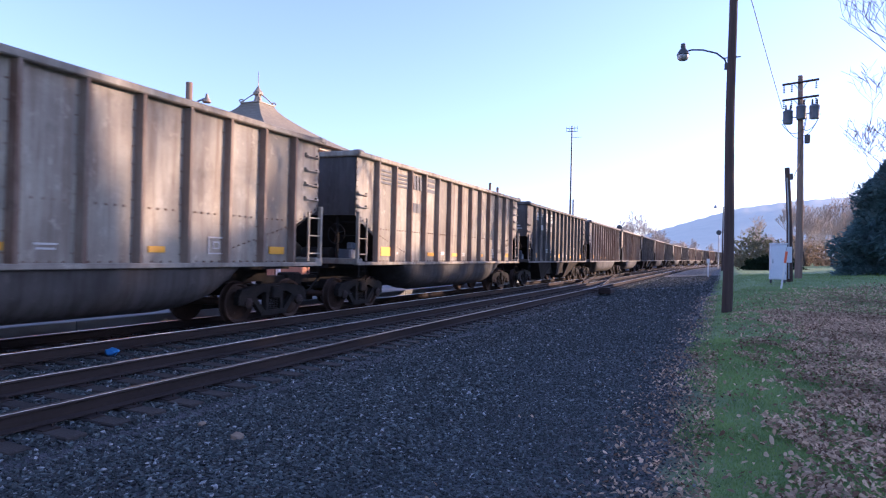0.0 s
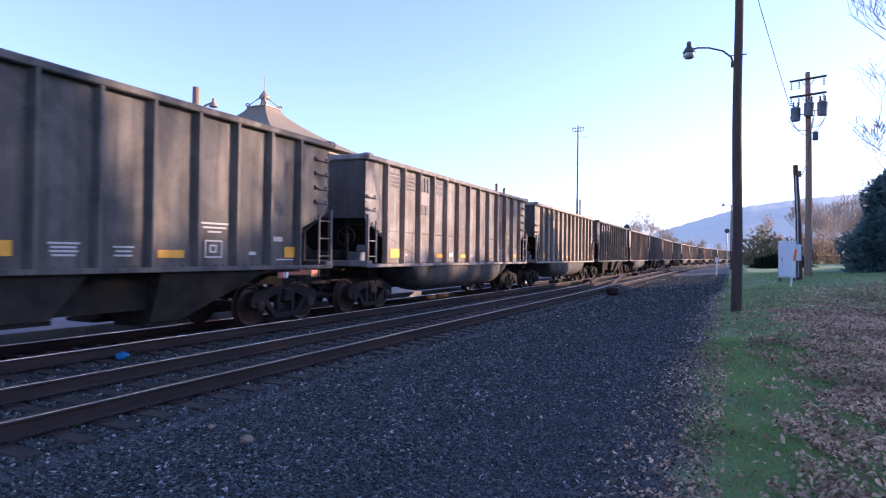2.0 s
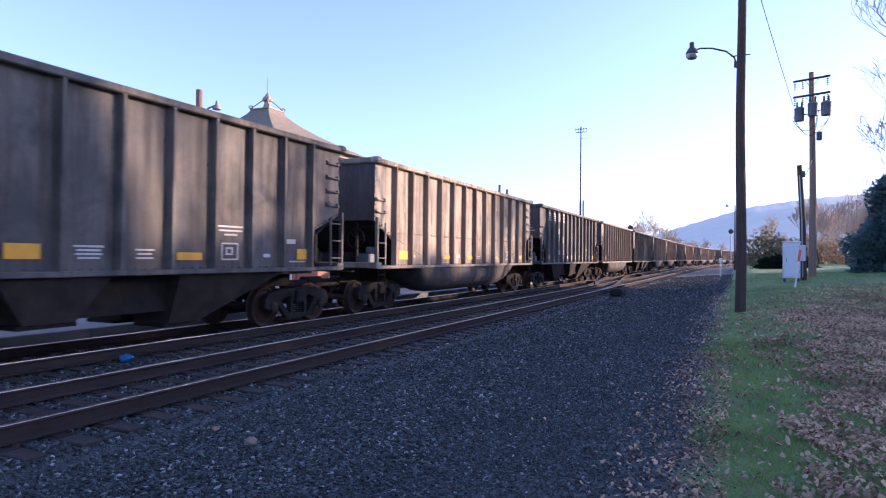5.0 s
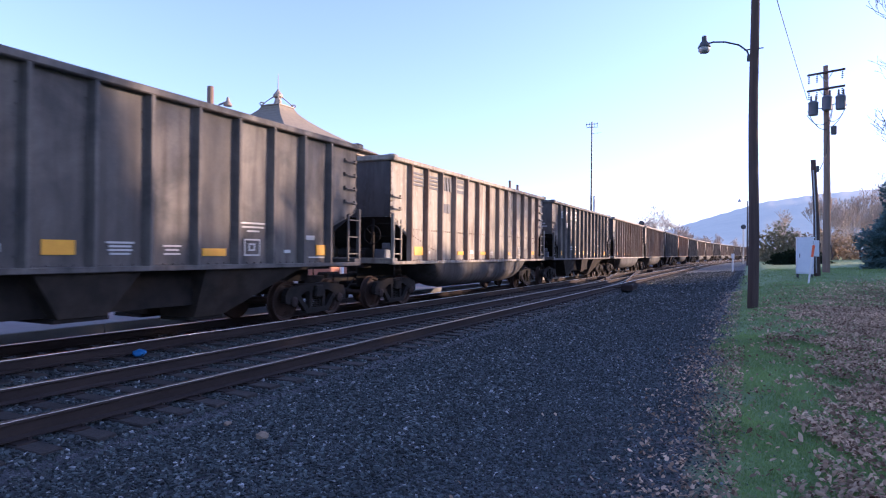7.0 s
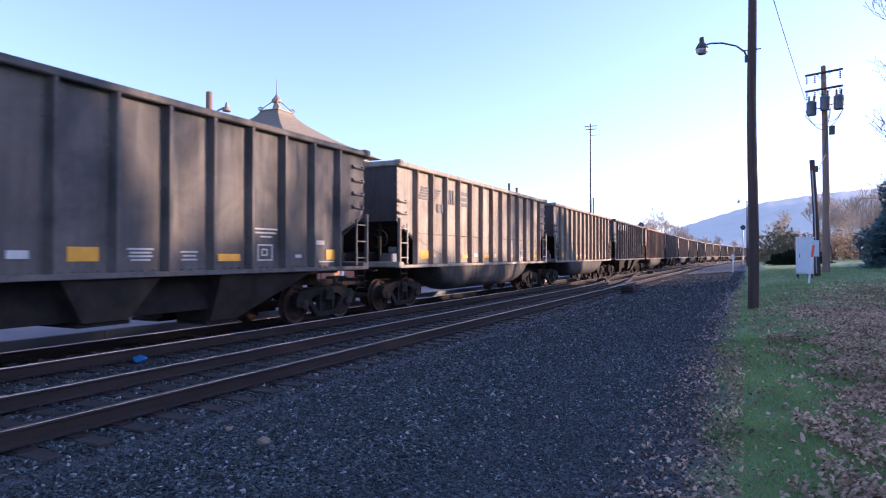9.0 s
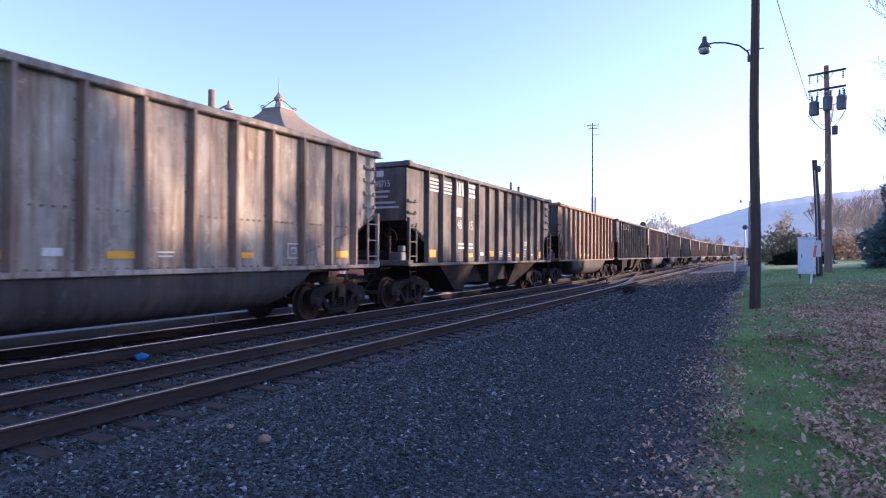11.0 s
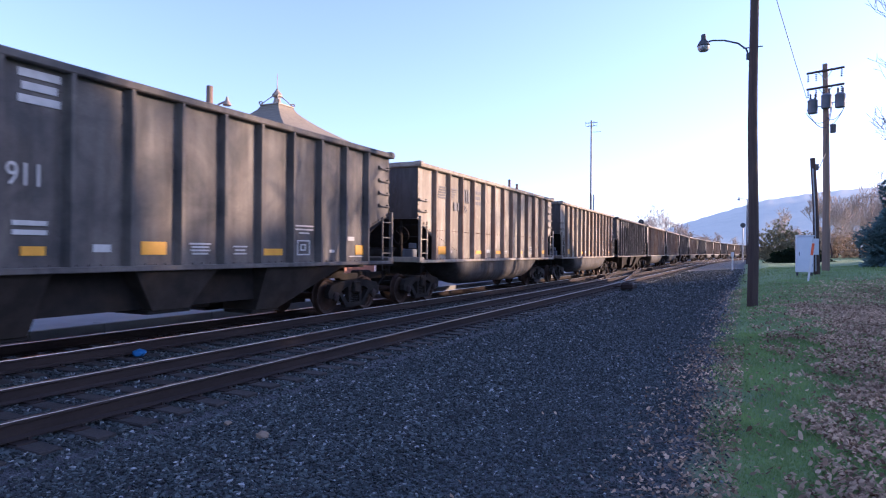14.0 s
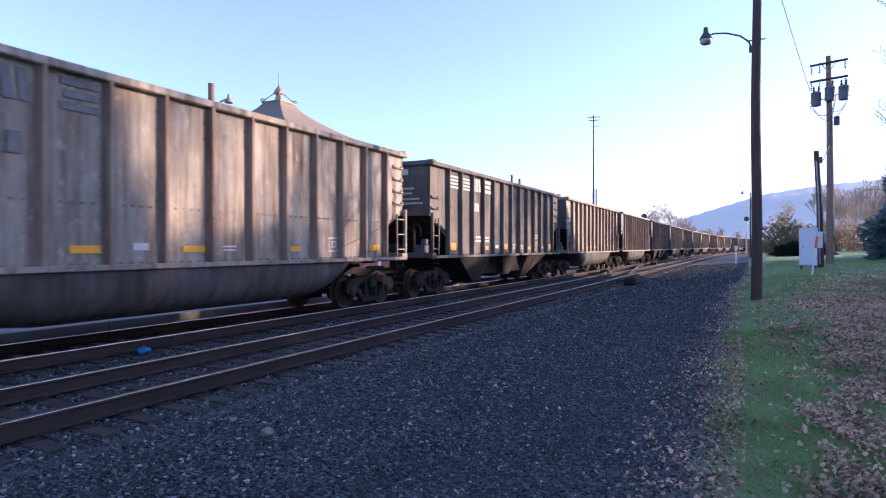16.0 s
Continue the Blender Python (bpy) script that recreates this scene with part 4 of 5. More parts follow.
def make_stake(x, y):
    ob = thing("marker_stake", "white leaning marker stake with an orange top", "marker post", seated(x, y) @ pose(0, 0, 0, 0, 6.5, 0))
    part("stake", Shape().box(-0.035, 0.035, -0.012, 0.012, 0, 1.12, 0.004), WHITE, ob)
    part("orange_top", Shape().box(-0.045, 0.045, -0.018, 0.018, 1.122, 1.6, 0.006), ORANGE, ob, "bright orange sleeve")


make_lamp_pole(0.13, 20.67)
make_utility_pole(3.72, 38.9)
make_short_pole(2.92, 34.2)
make_cabinet(2.36, 33.0)
make_stake(2.19, 29.3)

ob = thing("mile_post", "thin white post beside the track", "marker post", seated(-1.3, 66))
part("post", Shape().box(-0.06, 0.06, -0.04, 0.04, 0, 1.75, 0.01), WHITE, ob)
part("plate", Shape().box(-0.14, 0.14, -0.055, -0.042, 1.35, 1.8, 0.005), WHITE, ob)


def make_signal(x, y, top, label):
    ob = thing("railway_signal", label, "railway signal", pose(x, y, ground_z(x, y) - 0.05))
    part("mast", Shape().tube([(0, 0, 0), (0, 0, top)], 0.09, 8), METAL, ob)
    for z in (top - 0.4,):
        hd = part("signal_head", Shape().lathe([(0.05, -0.1), (0.42, -0.08), (0.45, -0.05), (0.45, 0.0), (0.05, 0.02)], 0, 0, 18, "z"), DARK_METAL, ob, "round black target")
        hd.matrix_basis = pose(0, -0.12, z, 90)
        part("hood", Shape().tube([(0, -0.1, z), (0, -0.5, z - 0.03)], 0.13, 10), DARK_METAL, ob)
    lad = Shape()
    for s in (-0.16, 0.16):
        lad.tube([(s, 0.25, 0), (s, 0.25, top - 1)], 0.015, 4)
    for k in range(int(top * 2.5)):
        lad.tube([(-0.16, 0.25, 0.3 + k * 0.36), (0.16, 0.25, 0.3 + k * 0.36)], 0.01, 4)
    part("ladder", lad, METAL, ob)


make_signal(-16.0, 109.0, 7.4, "tall railway signal with a round black head behind the train")
make_signal(-0.8, 128.0, 7.2, "railway signal mast with a round head by the far track")

ob = thing("far_street_lamp", "small street lamp on a thin pole", "street lamp", seated(-0.1, 95))
part("pole", Shape().tube([(0, 0, 0), (0, 0, 8.9)], [0.11, 0.07], 8), POLE_WOOD, ob)
part("arm", Shape().tube([(0, 0, 8.8), (-0.5, 0, 9.0), (-0.9, 0, 9.0)], 0.03, 6), DARK_METAL, ob)
part("lamp_head", Shape().lathe([(0.06, 9.2), (0.1, 9.05), (0.24, 8.8), (0.2, 8.72)], -1.0, 0, 10), METAL, ob)

# antenna mast behind the train
MX, MY = -17.9, 80.0
ob = thing("antenna_mast", "slim grey antenna mast with small crossbars", "mast", pose(MX, MY, -0.3))
part("lower_mast", Shape().tube([(0, 0, 0), (0, 0, 9.2)], [0.17, 0.13], 10), DARK_METAL, ob)
part("upper_mast", Shape().tube([(0, 0, 9.2), (0, 0, 18.6)], [0.11, 0.085], 8), DARK_METAL, ob)
for z, w in ((18.3, 0.75), (17.9, 0.6)):
    part("crossbar", Shape().tube([(-w, 0, z), (w, 0.1, z)], 0.045, 5), DARK_METAL, ob)
for x0 in (-0.7, -0.3, 0.3, 0.7):
    part("element", Shape().tube([(x0, 0, 17.8), (x0, 0, 18.5)], 0.02, 4), DARK_METAL, ob)
part("yagi", Shape().tube([(0, 0, 17.1), (1.2, 0, 17.1)], 0.02, 4), DARK_METAL, ob)
ob2 = thing("short_mast", "thick grey pole beside the antenna mast", "mast", pose(-17.3, 79, -0.3))
part("pole", Shape().tube([(0, 0, 0), (0, 0, 9.1)], [0.16, 0.14], 10), METAL, ob2)

for x, y, h in ((-21.6, 60.0, 8.75), (-21.0, 60.6, 8.35)):
    ob = thing("platform_pole", "thin grey pole on the platform beyond the train", "pole", pose(x, y, 0.02))
    part("pole", Shape().tube([(0, 0, 0), (0, 0, h)], [0.16, 0.13], 8), POLE_PALE, ob)
    part("cap", Shape().lathe([(0.15, h), (0.15, h + 0.05), (0.04, h + 0.12)], 0, 0, 8), DARK_METAL, ob)
ob = thing("utility_pole", "far wooden utility pole with one crossarm above the trees", "utility pole", pose(18.4, 125, ground_z(18.4, 125) - 0.1))
part("pole", Shape().tube([(0, 0, 0), (0, 0, 10.4)], [0.17, 0.12], 8), POLE_WOOD, ob)
part("crossarm", Shape().box(-1.3, 1.3, -0.2, -0.06, 9.7, 9.85), POLE_WOOD, ob)
for x in (-1.2, -0.5, 0.5, 1.2):
    part("insulator", Shape().lathe([(0.03, 9.86), (0.06, 9.95), (0.02, 10.05)], x, -0.13, 6), DARK_METAL, ob)

# ---- station beyond the tracks ----
ASPHALT = plain("pale_worn_asphalt", (0.20, 0.20, 0.205), (0.29, 0.285, 0.28), 0.8, 0.9, 0, 0.4, fine=80)
BRICK_WALL = plain("red_brown_brick", (0.28, 0.12, 0.075), (0.36, 0.17, 0.10), 5, 0.9)
SHINGLE = plain("grey_brown_roof_shingles", (0.15, 0.125, 0.09), (0.24, 0.20, 0.145), 2.5, 0.9, 0, 0.6, (1, 1, 6), 30)
RED = plain("faded_red_boards", (0.42, 0.07, 0.06), (0.5, 0.11, 0.09), 3, 0.7)
COPPER = plain("pale_ornamental_metal", (0.26, 0.21, 0.16), (0.36, 0.30, 0.23), 6, 0.6, 0.3)
n = Nodes("dark_window_glass")
GLASS = n.done((0.03, 0.035, 0.04), 0.08, 0.0, None, spec=0.8)


def make_platform():
    pl = tagged(new("pavement", Shape().box(-31.0, -12.75, -40, 95, -0.6, 0.02, 0.02).mesh("pavement", ASPHALT)), "pale worn asphalt platform beside the tracks", "platform", kind="structure")
    for y in range(-6, 60, 3):
        part("edge_stone", Shape().box(-12.76, -12.34, y + 0.01, y + 2.99, -0.35, 0.045, 0.015), ASPHALT, pl)


def concave_roof(a0, z0, a1, z1, steps_n=11):
    """A four-sided roof that sweeps up to a small square top."""
    sh, vs = Shape(), []
    for k in range(steps_n + 1):
        u = k / steps_n
        a = a0 + (a1 - a0) * (1 - (1 - u) ** 1.4)
        z = z0 + (z1 - z0) * u
        vs += [(-a, -a, z), (a, -a, z), (a, a, z), (-a, a, z)]
    fs = [(4 * k + j, 4 * k + (j + 1) % 4, 4 * k + 4 + (j + 1) % 4, 4 * k + 4 + j) for k in range(steps_n) for j in range(4)]
    return sh.add(vs, fs + [(3, 2, 1, 0), (4 * steps_n, 4 * steps_n + 1, 4 * steps_n + 2, 4 * steps_n + 3)])


def make_station():
    cx, cy = -30.4, 35.5
    st = thing("station_building", "brick station with a swept shingle roof and ornate finial", "station", pose(cx, cy, 0))
    # hall
    wall = part("wall", Shape().box(-6.5, 4.6, -32, 9, -0.3, 4.4), BRICK_WALL, st, "red-brown brick walls")
    part("hall_roof", Shape().prism([(-8.0, 4.4), (6.4, 4.4), (6.4, 4.6), (-0.6, 7.2), (-1.4, 7.2), (-8.0, 4.6)], -33.5, 10.5, "y"), SHINGLE, st, "low shingle roof")
    part("fascia", Shape().box(6.41, 6.5, -33.5, 10.5, 3.85, 4.5, 0.01), RED, st, "faded red fascia board")
    for k in range(10):
        y = -31 + 4.3 * k
        win = part("window", Shape().box(4.61, 4.66, y + 0.8, y + 2.4, 2.3, 3.6, 0.01), WHITE, st)
        part("pane", Shape().box(4.662, 4.675, y + 0.92, y + 1.56, 2.4, 3.5), GLASS, win)
        part("pane", Shape().box(4.662, 4.675, y + 1.64, y + 2.28, 2.4, 3.5), GLASS, win)
        part("porch_post", Shape().box(6.1, 6.32, y, y + 0.22, 0.0, 3.95, 0.02), WHITE, st, "white square porch post")
        # pale only where sun reaches the siding; the shaded foot is left as brick
        part("dado", Shape().box(4.602, 4.64, y + 0.1, y + 3.9, 1.35, 2.15, 0.01), WHITE, st, "pale siding, cut to the sunlit strip of wall")
    # tower
    part("tower_wall", Shape().box(-3.3, 3.3, -3.3, 3.3, 4.4, 8.6), BRICK_WALL, st, "brick tower walls")
    part("eave", Shape().box(-4.9, 4.9, -4.9, 4.9, 8.6, 8.85, 0.03), COPPER, st, "pale timber eave")
    roof = part("tower_roof", concave_roof(5.5, 8.85, 0.8, 11.85), SHINGLE, st, "swept four-sided shingle roof")
    part("top_rail", Shape().box(-0.86, 0.86, -0.86, 0.86, 11.85, 11.95, 0.03), COPPER, roof)
    part("finial", Shape().lathe([(0.42, 11.9), (0.3, 12.15), (0.2, 12.5), (0.34, 12.62), (0.36, 12.75), (0.2, 12.95), (0.1, 13.1), (0.035, 13.2), (0.022, 14.1), (0.006, 14.3)], 0, 0, 10), COPPER, roof, "pale ornate finial with a spike")
    for s, t in ((1, 1), (1, -1), (-1, 1), (-1, -1)):
        pts = [(s * (0.8 - 0.66 * u), t * (0.8 - 0.66 * u), 11.95 + 0.2 * math.sin(3.1 * u) + 0.75 * u * u) for u in np.linspace(0, 1, 8)]
        part("scroll", Shape().tube(pts, [0.06, 0.04, 0.035, 0.035, 0.035, 0.04, 0.05, 0.06], 6).tube([(s * (0.78 + 0.1 * math.cos(a)), t * (0.78 + 0.1 * math.cos(a)), 12.05 + 0.1 * math.sin(a)) for a in np.linspace(0, 6.28, 11)], 0.045, 5, False), COPPER, roof)


make_platform()
make_station()

ob = thing("platform_lamp", "wooden platform post with a bell lamp on a curved arm", "street lamp", pose(-16.6, 15.95, 0.02))
part("post", Shape().tube([(0, 0, 0), (0, 0, 7.2)], [0.125, 0.11], 12), POLE_PALE, ob, "", True)
part("arm", Shape().tube([(0.05, 0.05, 6.3), (0.22, 0.2, 6.6), (0.35, 0.33, 6.7), (0.47, 0.43, 6.68)], 0.035, 6), METAL, ob)
part("lamp_head", Shape().lathe([(0.03, 6.88), (0.05, 6.83), (0.06, 6.75), (0.14, 6.64), (0.15, 6.59), (0.13, 6.57)], 0.42, 0.38, 14), COPPER, ob, "pale bell lamp shade", True)

ob = thing("platform_post", "short white bollard on the platform", "bollard", pose(-15.0, 11.4, 0.02))
part("post", Shape().lathe([(0.09, 0), (0.09, 0.75), (0.05, 0.82)], 0, 0, 10), WHITE, ob)

# ---- trees ----


def bare_tree(seed, height, girth, depth=6, spread=0.55, up=0.25, fork=0.25, least=0.006):
    """Trunk and crown of a leafless tree, grown limb by limb."""
    rnd = random.Random(seed)
    trunk, crown = Shape(), Shape()

    def grow(p, d, r, length, level):
        pts, rr = [p], [r]
        steps_n = 3 if level < 3 else 2
        for k in range(steps_n):
            d = (d + Vector((rnd.gauss(0, 0.16), rnd.gauss(0, 0.16), rnd.gauss(0, 0.1) + (0.05 if level else 0)))).normalized()
            p = p + d * length / steps_n
            pts.append(p)
            rr.append(max(least, r * (1 - 0.32 * (k + 1) / steps_n)))
        (trunk if level == 0 else crown).tube(pts, rr, 8 if level == 0 else (5 if level < 3 else 3), False)
        if level >= depth:
            return
        for k in range(rnd.choice((2, 3, 3)) if level else 4):
            a = rnd.uniform(0, 6.283)
            side = Vector((math.cos(a), math.sin(a), rnd.uniform(-0.1, 0.5)))
            nd = (d * (1 - spread) + side * spread + Vector((0, 0, up))).normalized()
            at = pts[-1] if k < 2 else pts[-2].lerp(pts[-1], rnd.random())
            grow(at, nd, rr[-1] * rnd.uniform(0.6, 0.82), length * rnd.uniform(0.62, 0.85), level + 1)

    grow(Vector((0, 0, -0.1)), Vector((0, 0, 1)), girth, height * fork, 0)
    return trunk, crown


def make_bare(name, label, seed, height, girth, m, bark=BARK, twig=BARK, **how):
    ob = thing(name, label, "tree", m)
    a, b = bare_tree(seed, height, girth, **how)
    part("trunk", a, bark, ob, "", True)
    part("crown", b, twig, ob, "bare branching twigs")
    return ob


def evergreen(seed, height, width, clumps=2600, blades=5, blunt=0.62, spray=1.0):
    """Needle sprays set round a trunk: full below, pointed above, ragged outside."""
    rng = np.random.default_rng(seed)
    u = rng.random(clumps) ** 0.75
    z = 0.25 + (height - 0.3) * (1 - u ** 0.9)
    r_max = width / 2 * np.clip((1 - z / height), 0.02, 1) ** blunt * (0.82 + 0.3 * np.sin(z * 2.1 + seed) * 0.3)
    a = rng.random(clumps) * 6.283
    lump = 1 + 0.16 * np.sin(a * 3 + seed) + 0.12 * np.sin(a * 7 + z * 2)
    r = r_max * lump * np.sqrt(0.25 + 0.75 * rng.random(clumps))
    c = np.stack([r * np.cos(a), r * np.sin(a), z - 0.12 * r], -1)
    verts, faces = [], []
    for k in range(blades):
        th = a + rng.normal(0, 0.8, clumps)
        le = rng.uniform(0.16, 0.5, clumps) * (0.75 + height / 16) * spray
        d = np.stack([np.cos(th), np.sin(th), rng.normal(0.15, 0.35, clumps)], -1) * le[:, None]
        s = np.stack([-np.sin(th), np.cos(th), rng.normal(0, 0.4, clumps)], -1) * (le * 0.22)[:, None]
        quad = np.stack([c - s * 0.5, c + d * 0.5 - s, c + d, c + d * 0.5 + s], 1)
        verts.append(quad.reshape(-1, 3))
    v = np.concatenate(verts)
    f = np.arange(len(v)).reshape(-1, 4)
    return v, f


def make_evergreen(label, seed, height, width, m, clumps=2600, blunt=0.62, spray=1.0):
    ob = thing("evergreen_tree", label, "tree", m)
    part("trunk", Shape().tube([(0, 0, -0.2), (0, 0, height * 0.5), (0, 0, height * 0.93)], [0.03 * height, 0.018 * height, 0.02], 8), BARK, ob)
    v, f = evergreen(seed, height, width, clumps, 5, blunt, spray)
    part("crown", raw("crown", v, f, NEEDLES), NEEDLES, ob, "dense blue-green needle sprays")
    return ob


make_evergreen("broad blue-green evergreen tree at the lawn's edge", 3, 7.8, 9.8, pose(10.2, 47.0, ground_z(10.2, 47)), 22000, 0.55, 0.55)
make_evergreen("small evergreen tree beside the larger one", 5, 5.6, 5.2, pose(11.8, 52.0, ground_z(11.8, 52)), 3000)
T1 = make_bare("bare_tree", "bare grey tree beyond the lawn", 72, 17, 0.26, pose(10.5, 44.0, 0.6), depth=7, spread=0.6, up=0.25, fork=0.2, least=0.012)
T2 = make_bare("bare_tree", "bare tree with fine reddish twigs", 12, 12, 0.22, pose(13.5, 62, 0.6), twig=TWIG, depth=7)
make_bare("bare_tree", "bare tree whose long limbs reach over the lawn", 146, 16, 0.3, pose(8.9, 26.0, 0.3, 0, 0, math.degrees(3)), depth=7, spread=0.55, up=0.3, fork=0.22, least=0.008)
FAR_TREE = make_bare("bare_tree", "wide bare tree beyond the train", 103, 15, 0.3, pose(-24.2, 190, -0.2), twig=TWIG, spread=0.62, up=0.2, depth=6, fork=0.18, least=0.018)
FAR_TREE.scale = (1.75, 1.75, 1.72)
for x, y, turn in ((-27.0, 196, 130), (-21.6, 187, 250)):
    copy_thing(FAR_TREE, pose(x, y, -0.2, 0, 0, turn)).scale = (1.5, 1.5, 1.55)

MODELS = [T1, make_bare("bare_tree", "bare pinkish-brown tree at the edge of the wood", 18, 12, 0.2, pose(16, 85, 0.6), twig=TWIG, depth=6, least=0.025), make_bare("bare_tree", "slender bare tree in the wood beyond the lawn", 14, 11, 0.13, pose(12, 90, 0.6), twig=TWIG, depth=6, spread=0.4, least=0.022),
          make_bare("bare_tree", "bare bushy tree in the wood beyond the lawn", 15, 7, 0.12, pose(5.5, 110, 0.6), twig=TWIG, depth=6, spread=0.6, fork=0.16, least=0.025)]
rnd = random.Random(8)
for k in range(150):
    far = k % 4 != 0
    y = rnd.uniform(150, 330) if far else rnd.uniform(92, 150)
    az = rnd.uniform(-6.0, 11.0) if far else rnd.uniform(4.2, 11.0)
    x = y * math.tan(radians(az))
    if y > 100 and abs(x - (TRACK_X + bend(np.array(y)) + 2)) < 9:
        continue
    src = MODELS[1 + k % 3]
    o = copy_thing(src, pose(x, y, ground_z(x, y) - 0.1, 0, 0, rnd.uniform(0, 360)))
    s = rnd.uniform(0.7, 1.1)
    o.scale = (s, s, s)


def make_bush(name, label, x, y, w, d, h, seed, mat, clumps):
    rng = np.random.default_rng(seed)
    a, t, q = rng.random(clumps) * 6.283, np.arccos(rng.random(clumps)), rng.random(clumps) ** 0.3
    lump = q * (1 + 0.16 * np.sin(a * 5 + seed) + 0.1 * np.sin(t * 9))
    c = np.stack([w / 2 * np.sin(t) * np.cos(a) * lump, d / 2 * np.sin(t) * np.sin(a) * lump, h * np.cos(t) * lump + 0.05], -1)
    out = []
    for k in range(4):
        e, g = rng.normal(0, 1, (clumps, 3)), rng.normal(0, 1, (clumps, 3))
        le = rng.uniform(0.06, 0.16, clumps)[:, None] * (h / 1.2) ** 0.5
        e, g = e / np.linalg.norm(e, axis=1)[:, None] * le, g / np.linalg.norm(g, axis=1)[:, None] * le * 0.5
        out.append(np.stack([c - e, c - g, c + e, c + g], 1).reshape(-1, 3))
    v = np.concatenate(out)
    ob = thing(name, label, "shrub", pose(x, y, ground_z(x, y) - 0.05))
    part("foliage", raw("foliage", v, np.arange(len(v)).reshape(-1, 4), mat), mat, ob)
    part("stem", Shape().tube([(0, 0, -0.1), (0, 0, h * 0.6)], 0.08, 6), BARK, ob)


make_bush("hedge", "low dark clipped hedge behind the cabinet", 4.3, 70.0, 5.4, 2.2, 1.3, 2, HEDGE, 3600)
OLIVE = leafy("olive_autumn_leaves", (0.24, 0.23, 0.14), (0.36, 0.33, 0.21))
GOLD = leafy("golden_autumn_leaves", (0.34, 0.26, 0.17), (0.46, 0.36, 0.25))
make_bush("shrub", "rounded olive-green autumn shrub", 3.9, 100, 7.5, 5, 4.8, 4, OLIVE, 1300)
make_bush("shrub", "thin golden autumn shrub", 9.6, 100, 9, 5, 4.2, 5, GOLD, 1000)
make_bush("shrub", "thin golden autumn shrub beyond the lawn", 15.5, 95, 8, 5, 3.6, 6, GOLD, 900)

# unseen trees added on the sun's side, to keep the track in shade
SHADE = make_evergreen("tall unseen evergreen in a row added for shade", 31, 12.6, 8.6, pose(36, 12, 0.4), 6500, 0.28)
for k in range(22):
    x, y = 35.5 + rnd.uniform(-0.7, 0.7), 16 + 4.3 * k + rnd.uniform(-0.5, 0.5)
    o = copy_thing(SHADE, pose(x, y, 0.4, 0, 0, rnd.uniform(0, 360)))
    s = rnd.uniform(1.03, 1.07) if y < 43 else rnd.uniform(0.98, 1.01) if y < 58 else rnd.uniform(0.88, 0.94) if y < 68 else rnd.uniform(0.7, 0.8) if y < 78 else rnd.uniform(0.55, 0.66)
    o.scale = (1.05, 1.05, s)
# heavy bare limbs, also out of view, added to dapple the wagon sides
HEAVY = make_bare("bare_tree", "large unseen bare tree with heavy limbs, added for dappled shade", 61, 17, 0.42, pose(41, 22, 0.3), depth=4, spread=0.5, up=0.3, fork=0.3, least=0.05)
for k in range(2):
    o = copy_thing(HEAVY, pose(41 + rnd.uniform(-3, 3), 32 + 11.5 * k + rnd.uniform(-2, 2), 0.3, 0, 0, rnd.uniform(0, 360)))
    s = rnd.uniform(1.1, 1.35)
    o.scale = (s, s, s)

# one taller unseen evergreen, to shade the train's nearest stretch
o = copy_thing(SHADE, pose(35.5, 37.2, 0.4, 0, 0, 40))
o.scale = (0.8, 0.8, 1.32)

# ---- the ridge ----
n = Nodes("ridge_with_painted_haze")
# distance haze is put into the blue-grey colours and a faint glow
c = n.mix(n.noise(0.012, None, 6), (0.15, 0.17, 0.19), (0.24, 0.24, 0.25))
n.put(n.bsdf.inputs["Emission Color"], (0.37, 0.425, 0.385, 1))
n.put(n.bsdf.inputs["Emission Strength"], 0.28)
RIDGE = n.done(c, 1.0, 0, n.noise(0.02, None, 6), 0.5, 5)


def make_ridge():
    azs = np.linspace(-16, 40, 113)
    el = np.interp(azs, [-16, -9.5, -7.5, -5.5, -3.4, -1.5, 1.0, 3.0, 5.0, 6.8, 12, 40], [0.2, 0.7, 1.5, 2.35, 2.95, 3.5, 4.3, 4.55, 4.75, 4.9, 5.3, 4.2])
    el = el + 0.04 * np.sin(azs * 5.1) + 0.03 * np.sin(azs * 11.7)
    vs = []
    for d, g in ((1500, -0.05), (1900, 0.35), (2250, 0.75), (2600, 1.0), (2900, 0.6)):
        for a, e in zip(azs, el):
            y, x = d * math.cos(radians(a)), d * math.sin(radians(a))
            vs.append((x, y, 1.6 + 2600 * math.tan(radians(e)) * g))
    m = len(azs)
    fs = [(k * m + j, k * m + j + 1, (k + 1) * m + j + 1, (k + 1) * m + j) for k in range(4) for j in range(m - 1)]
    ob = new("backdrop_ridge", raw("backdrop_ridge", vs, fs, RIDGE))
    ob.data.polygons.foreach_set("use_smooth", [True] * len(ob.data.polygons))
    tagged(ob, "long wooded ridge on the horizon, blue haze in its colour", "hill", kind="structure")


make_ridge()

# ---- loose stones, leaves and grass ----


